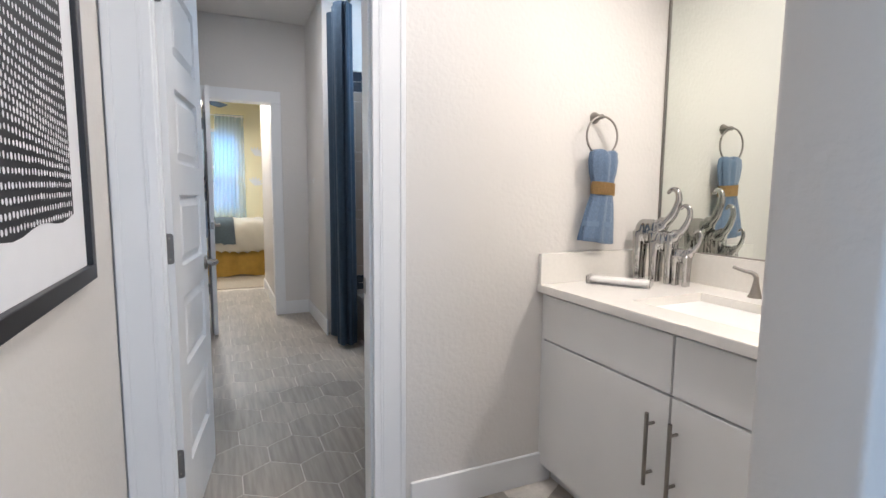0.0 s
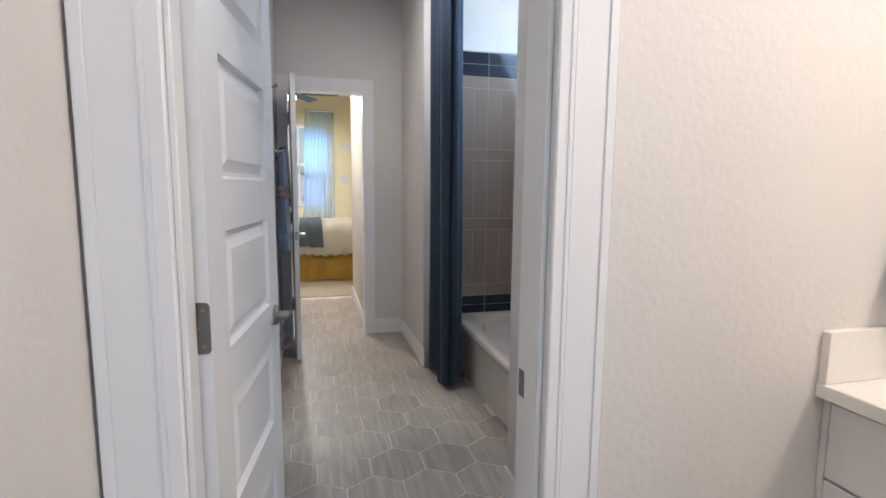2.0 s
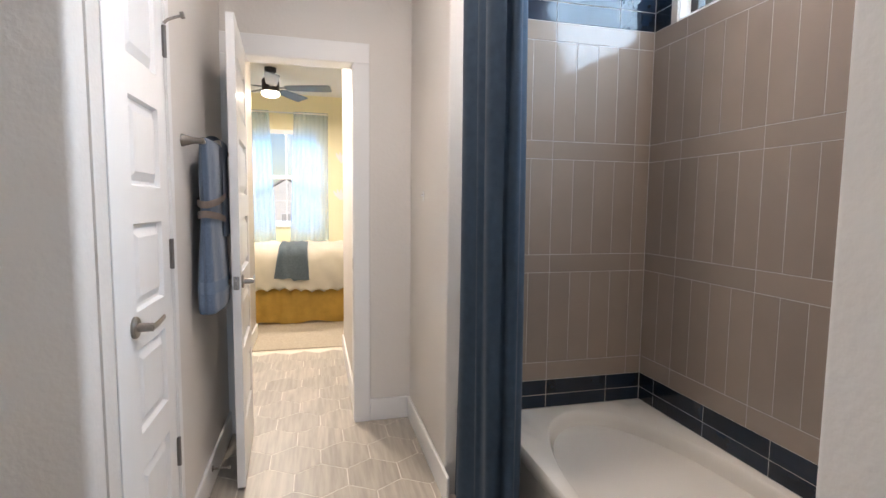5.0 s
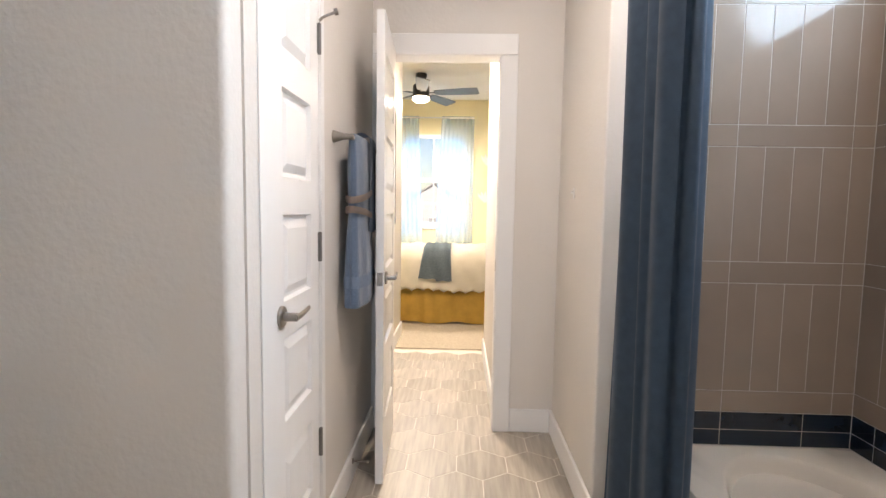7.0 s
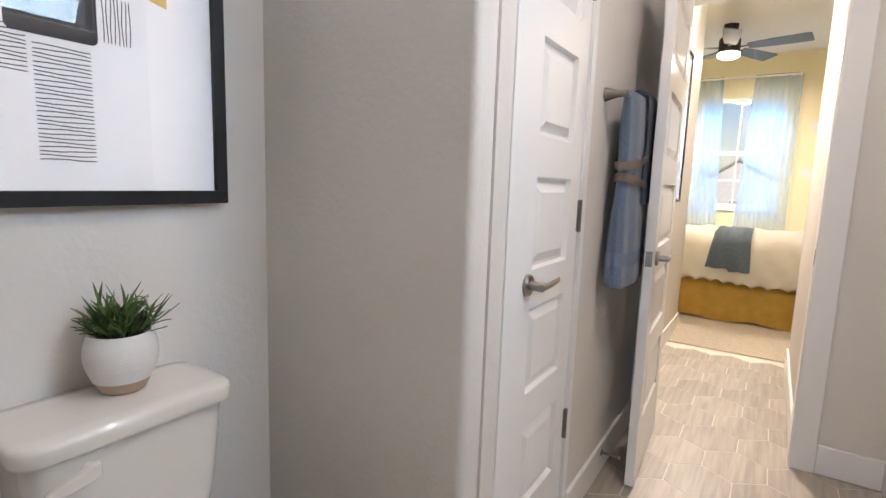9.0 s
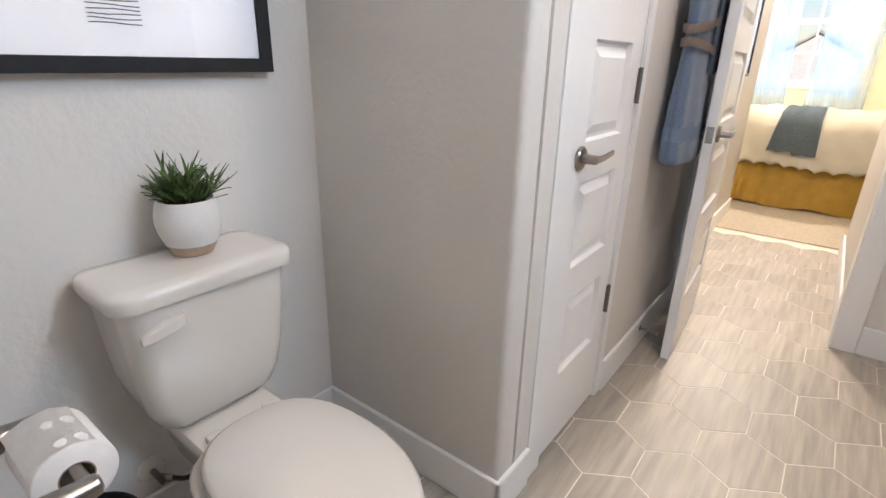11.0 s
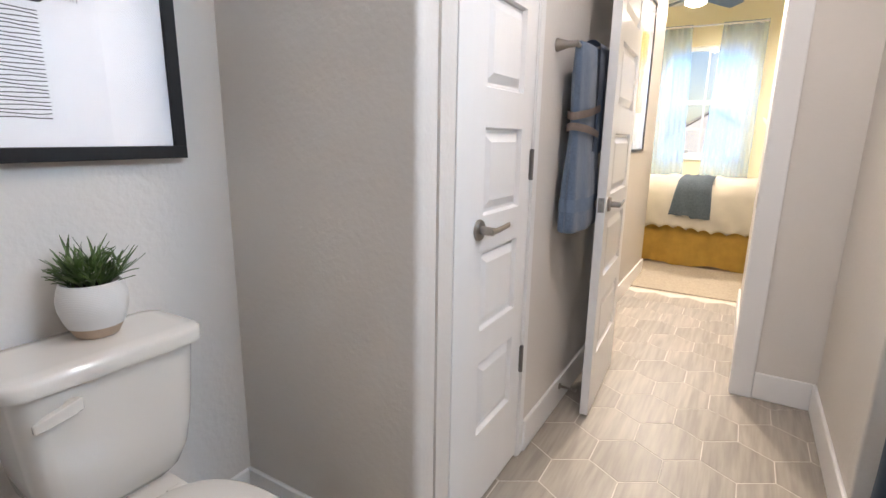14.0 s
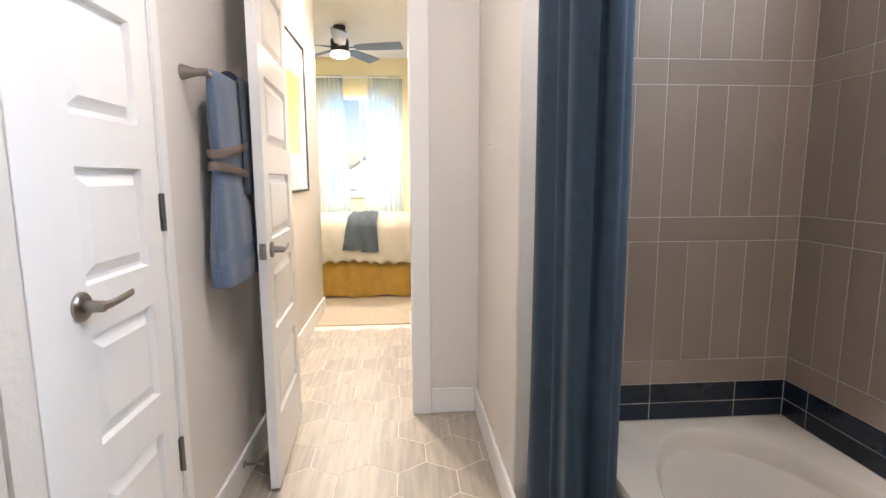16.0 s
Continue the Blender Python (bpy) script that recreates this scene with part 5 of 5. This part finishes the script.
def fan():
    cx, cy = -0.03, 6.95
    f = empty("ceiling_fan", pose(cx, cy, 0), "dark ceiling fan with five blades and a lit lamp", "ceiling fan")
    part("canopy", add_lathe(bmesh.new(), [(0.068, 2.88), (0.066, 2.835), (0.05, 2.822), (0.016, 2.82)], 28), FANW, f)
    part("downrod", add_lathe(bmesh.new(), [(0.013, 2.82), (0.013, 2.755)], 14), FANW, f)
    part("motor", add_lathe(bmesh.new(), [(0.02, 2.765), (0.085, 2.755), (0.100, 2.73), (0.100, 2.63), (0.085, 2.608), (0.05, 2.605)], 32), FANW, f)
    part("lamp", add_lathe(bmesh.new(), [(0.095, 2.606), (0.105, 2.596), (0.100, 2.565), (0.06, 2.545), (0.01, 2.54)], 32), BULB, f, "lit frosted lamp")
    for k in range(5):
        a = radians(-12 + 72 * k)
        r = Matrix.Rotation(a, 4, "Z")
        part("blade_arm", box(((0.085, -0.016, 2.648), (0.20, 0.016, 2.656)), bevel=0.002), FANW, f, m=r)
        bm = bmesh.new()
        add_rings(bm, [[Vector((x, w * s, 2.648 - 0.24 * w * s + dz)) for s, dz in ((-1, 0), (1, 0), (1, 0.007), (-1, 0.007))] for x, w in ((0.17, 0.050), (0.25, 0.062), (0.50, 0.076), (0.68, 0.078), (0.70, 0.070))])
        part("blade", bm, BLADE, f, m=r)


fan()
ba, bx = framed("framed_print", "black-framed pale print on the bedroom passage wall", BL, 1, 4.30, 5.13, 1.13, 2.20, 0.018, 0.022)
bm = bmesh.new()
flat_poly(bm, [(4.52, 1.40), (4.95, 1.40), (4.95, 1.95), (4.52, 1.95)], 0, lambda u, z, d: Vector((bx + 0.0006, u, z)))
part("printed_patch", bm, OCHRE, ba, "soft yellow printed patch", smooth=None)
glaze(ba, bx + 0.004, 1, 4.30, 5.13, 1.13, 2.20, 0.018)
for x, z, tilt in ((0.86, 1.98, 18), (0.83, 1.43, 8)):
    orn = empty("wall_ornament", pose(x, YB, z, 0, tilt, 0), "white fan-shaped metal ornament on the yellow wall", "ornament", group="wall ornaments")
    for k in range(6):
        a = radians(25 + 22 * k)
        bm = bmesh.new()
        add_rings(bm, [[Vector((r * math.cos(a) + w * s * -math.sin(a), -0.012 - 0.02 * r, r * math.sin(a) + w * s * math.cos(a) - 0.06)) + Vector((0, d, 0)) for s, d in ((-1, 0), (1, 0), (1, 0.003), (-1, 0.003))] for r, w in ((0.01, 0.004), (0.06, 0.016), (0.11, 0.020), (0.15, 0.010), (0.165, 0.002))])
        part("petal", bm, TRIM, orn)
    part("mount", box(((-0.010, -0.014, -0.065), (0.010, 0.0, -0.045)), bevel=0.002), TRIM, orn)

# ---- outdoors, seen through the bedroom window ----
structure("ground", box(((-900, 9.2, -3.3), (900, 1500, -3.2))), GRASS, "dry pale lawn outside the house", "ground")


def house(x, y, w, d, h, rise):
    hs = empty("neighbour_house", pose(x, y, -3.2), "pale sided house with a grey gable roof across the lawn", "house")
    bm = box(((-w / 2, 0, 0), (w / 2, d, h)))
    bm.verts.ensure_lookup_table()
    part("wall", bm, SIDING, hs)
    bm = bmesh.new()
    add_rings(bm, [[Vector((-w / 2, yy, h)), Vector((w / 2, yy, h)), Vector((0, yy, h + rise))] for yy in (0.0, d)])
    part("gable", bm, SIDING, hs)
    for s in (-1, 1):
        bm = bmesh.new()
        add_rings(bm, [[Vector((s * (w / 2 + 0.5), yy, h - 0.25)), Vector((0, yy, h + rise + 0.12)), Vector((0, yy, h + rise + 0.32)), Vector((s * (w / 2 + 0.5), yy, h - 0.05))] for yy in (-0.05, d + 0.4)])
        part("roof", bm, ROOFM, hs)
    for wx in (-w * 0.28, 0, w * 0.28):
        wp = part("window", box(((wx - 0.55, -0.05, h * 0.52), (wx + 0.55, 0.02, h * 0.52 + 1.3)), bevel=0.02), TRIM, hs)
        part("pane", box(((wx - 0.47, -0.07, h * 0.52 + 0.08), (wx + 0.47, -0.055, h * 0.52 + 1.22))), GREYD, wp)


house(-2.2, 50, 7.5, 9, 4.3, 2.4)
house(9.5, 58, 9, 9, 4.4, 2.6)
house(-14, 56, 9, 9, 4.4, 2.6)


# ---- hexagonal floor tiles ----
HA, HS, HP, G = 0.1245, 0.074, 0.151, 0.0040   # half width, half side, half height, joint


def hexagon(inset, z):
    a = HA - G / 2 - inset
    k = (HP - G * 0.58 - inset * 1.16)
    s = (HS - G * 0.3 - inset * 0.55)
    return [Vector(p) for p in ((a, -s, z), (a, s, z), (0, k, z), (-a, s, z), (-a, -s, z), (0, -k, z))]


bm = bmesh.new()
add_rings(bm, [hexagon(0, -0.006), hexagon(0, -0.0006), hexagon(0.0007, 0.0)])
HEXMESH = mesh_of("hex_tile", bm, HEX)
floor = bpy.data.objects["floor"]


def on_floor(x, y):
    return (-0.16 < x < 1.16 and 0.0 < y < 5.12) or (-0.80 < x <= -0.16 and 0.85 < y < 1.98) or (1.16 <= x < 1.35 and 1.0 < y < 2.8) or (-0.2 < x < 2.1 and -2.1 < y <= 0.0)


for i in range(-6, 10):
    for j in range(-12, 14):
        for ox, oy in ((0, 0), (HA, 0.225)):
            x, y = 0.3565 + 2 * HA * i + ox, 2.309 + 0.45 * j + oy
            if on_floor(x, y):
                ob = new("hex_tile", HEXMESH)
                ob.parent = floor
                ob.matrix_basis = pose(x, y, 0)
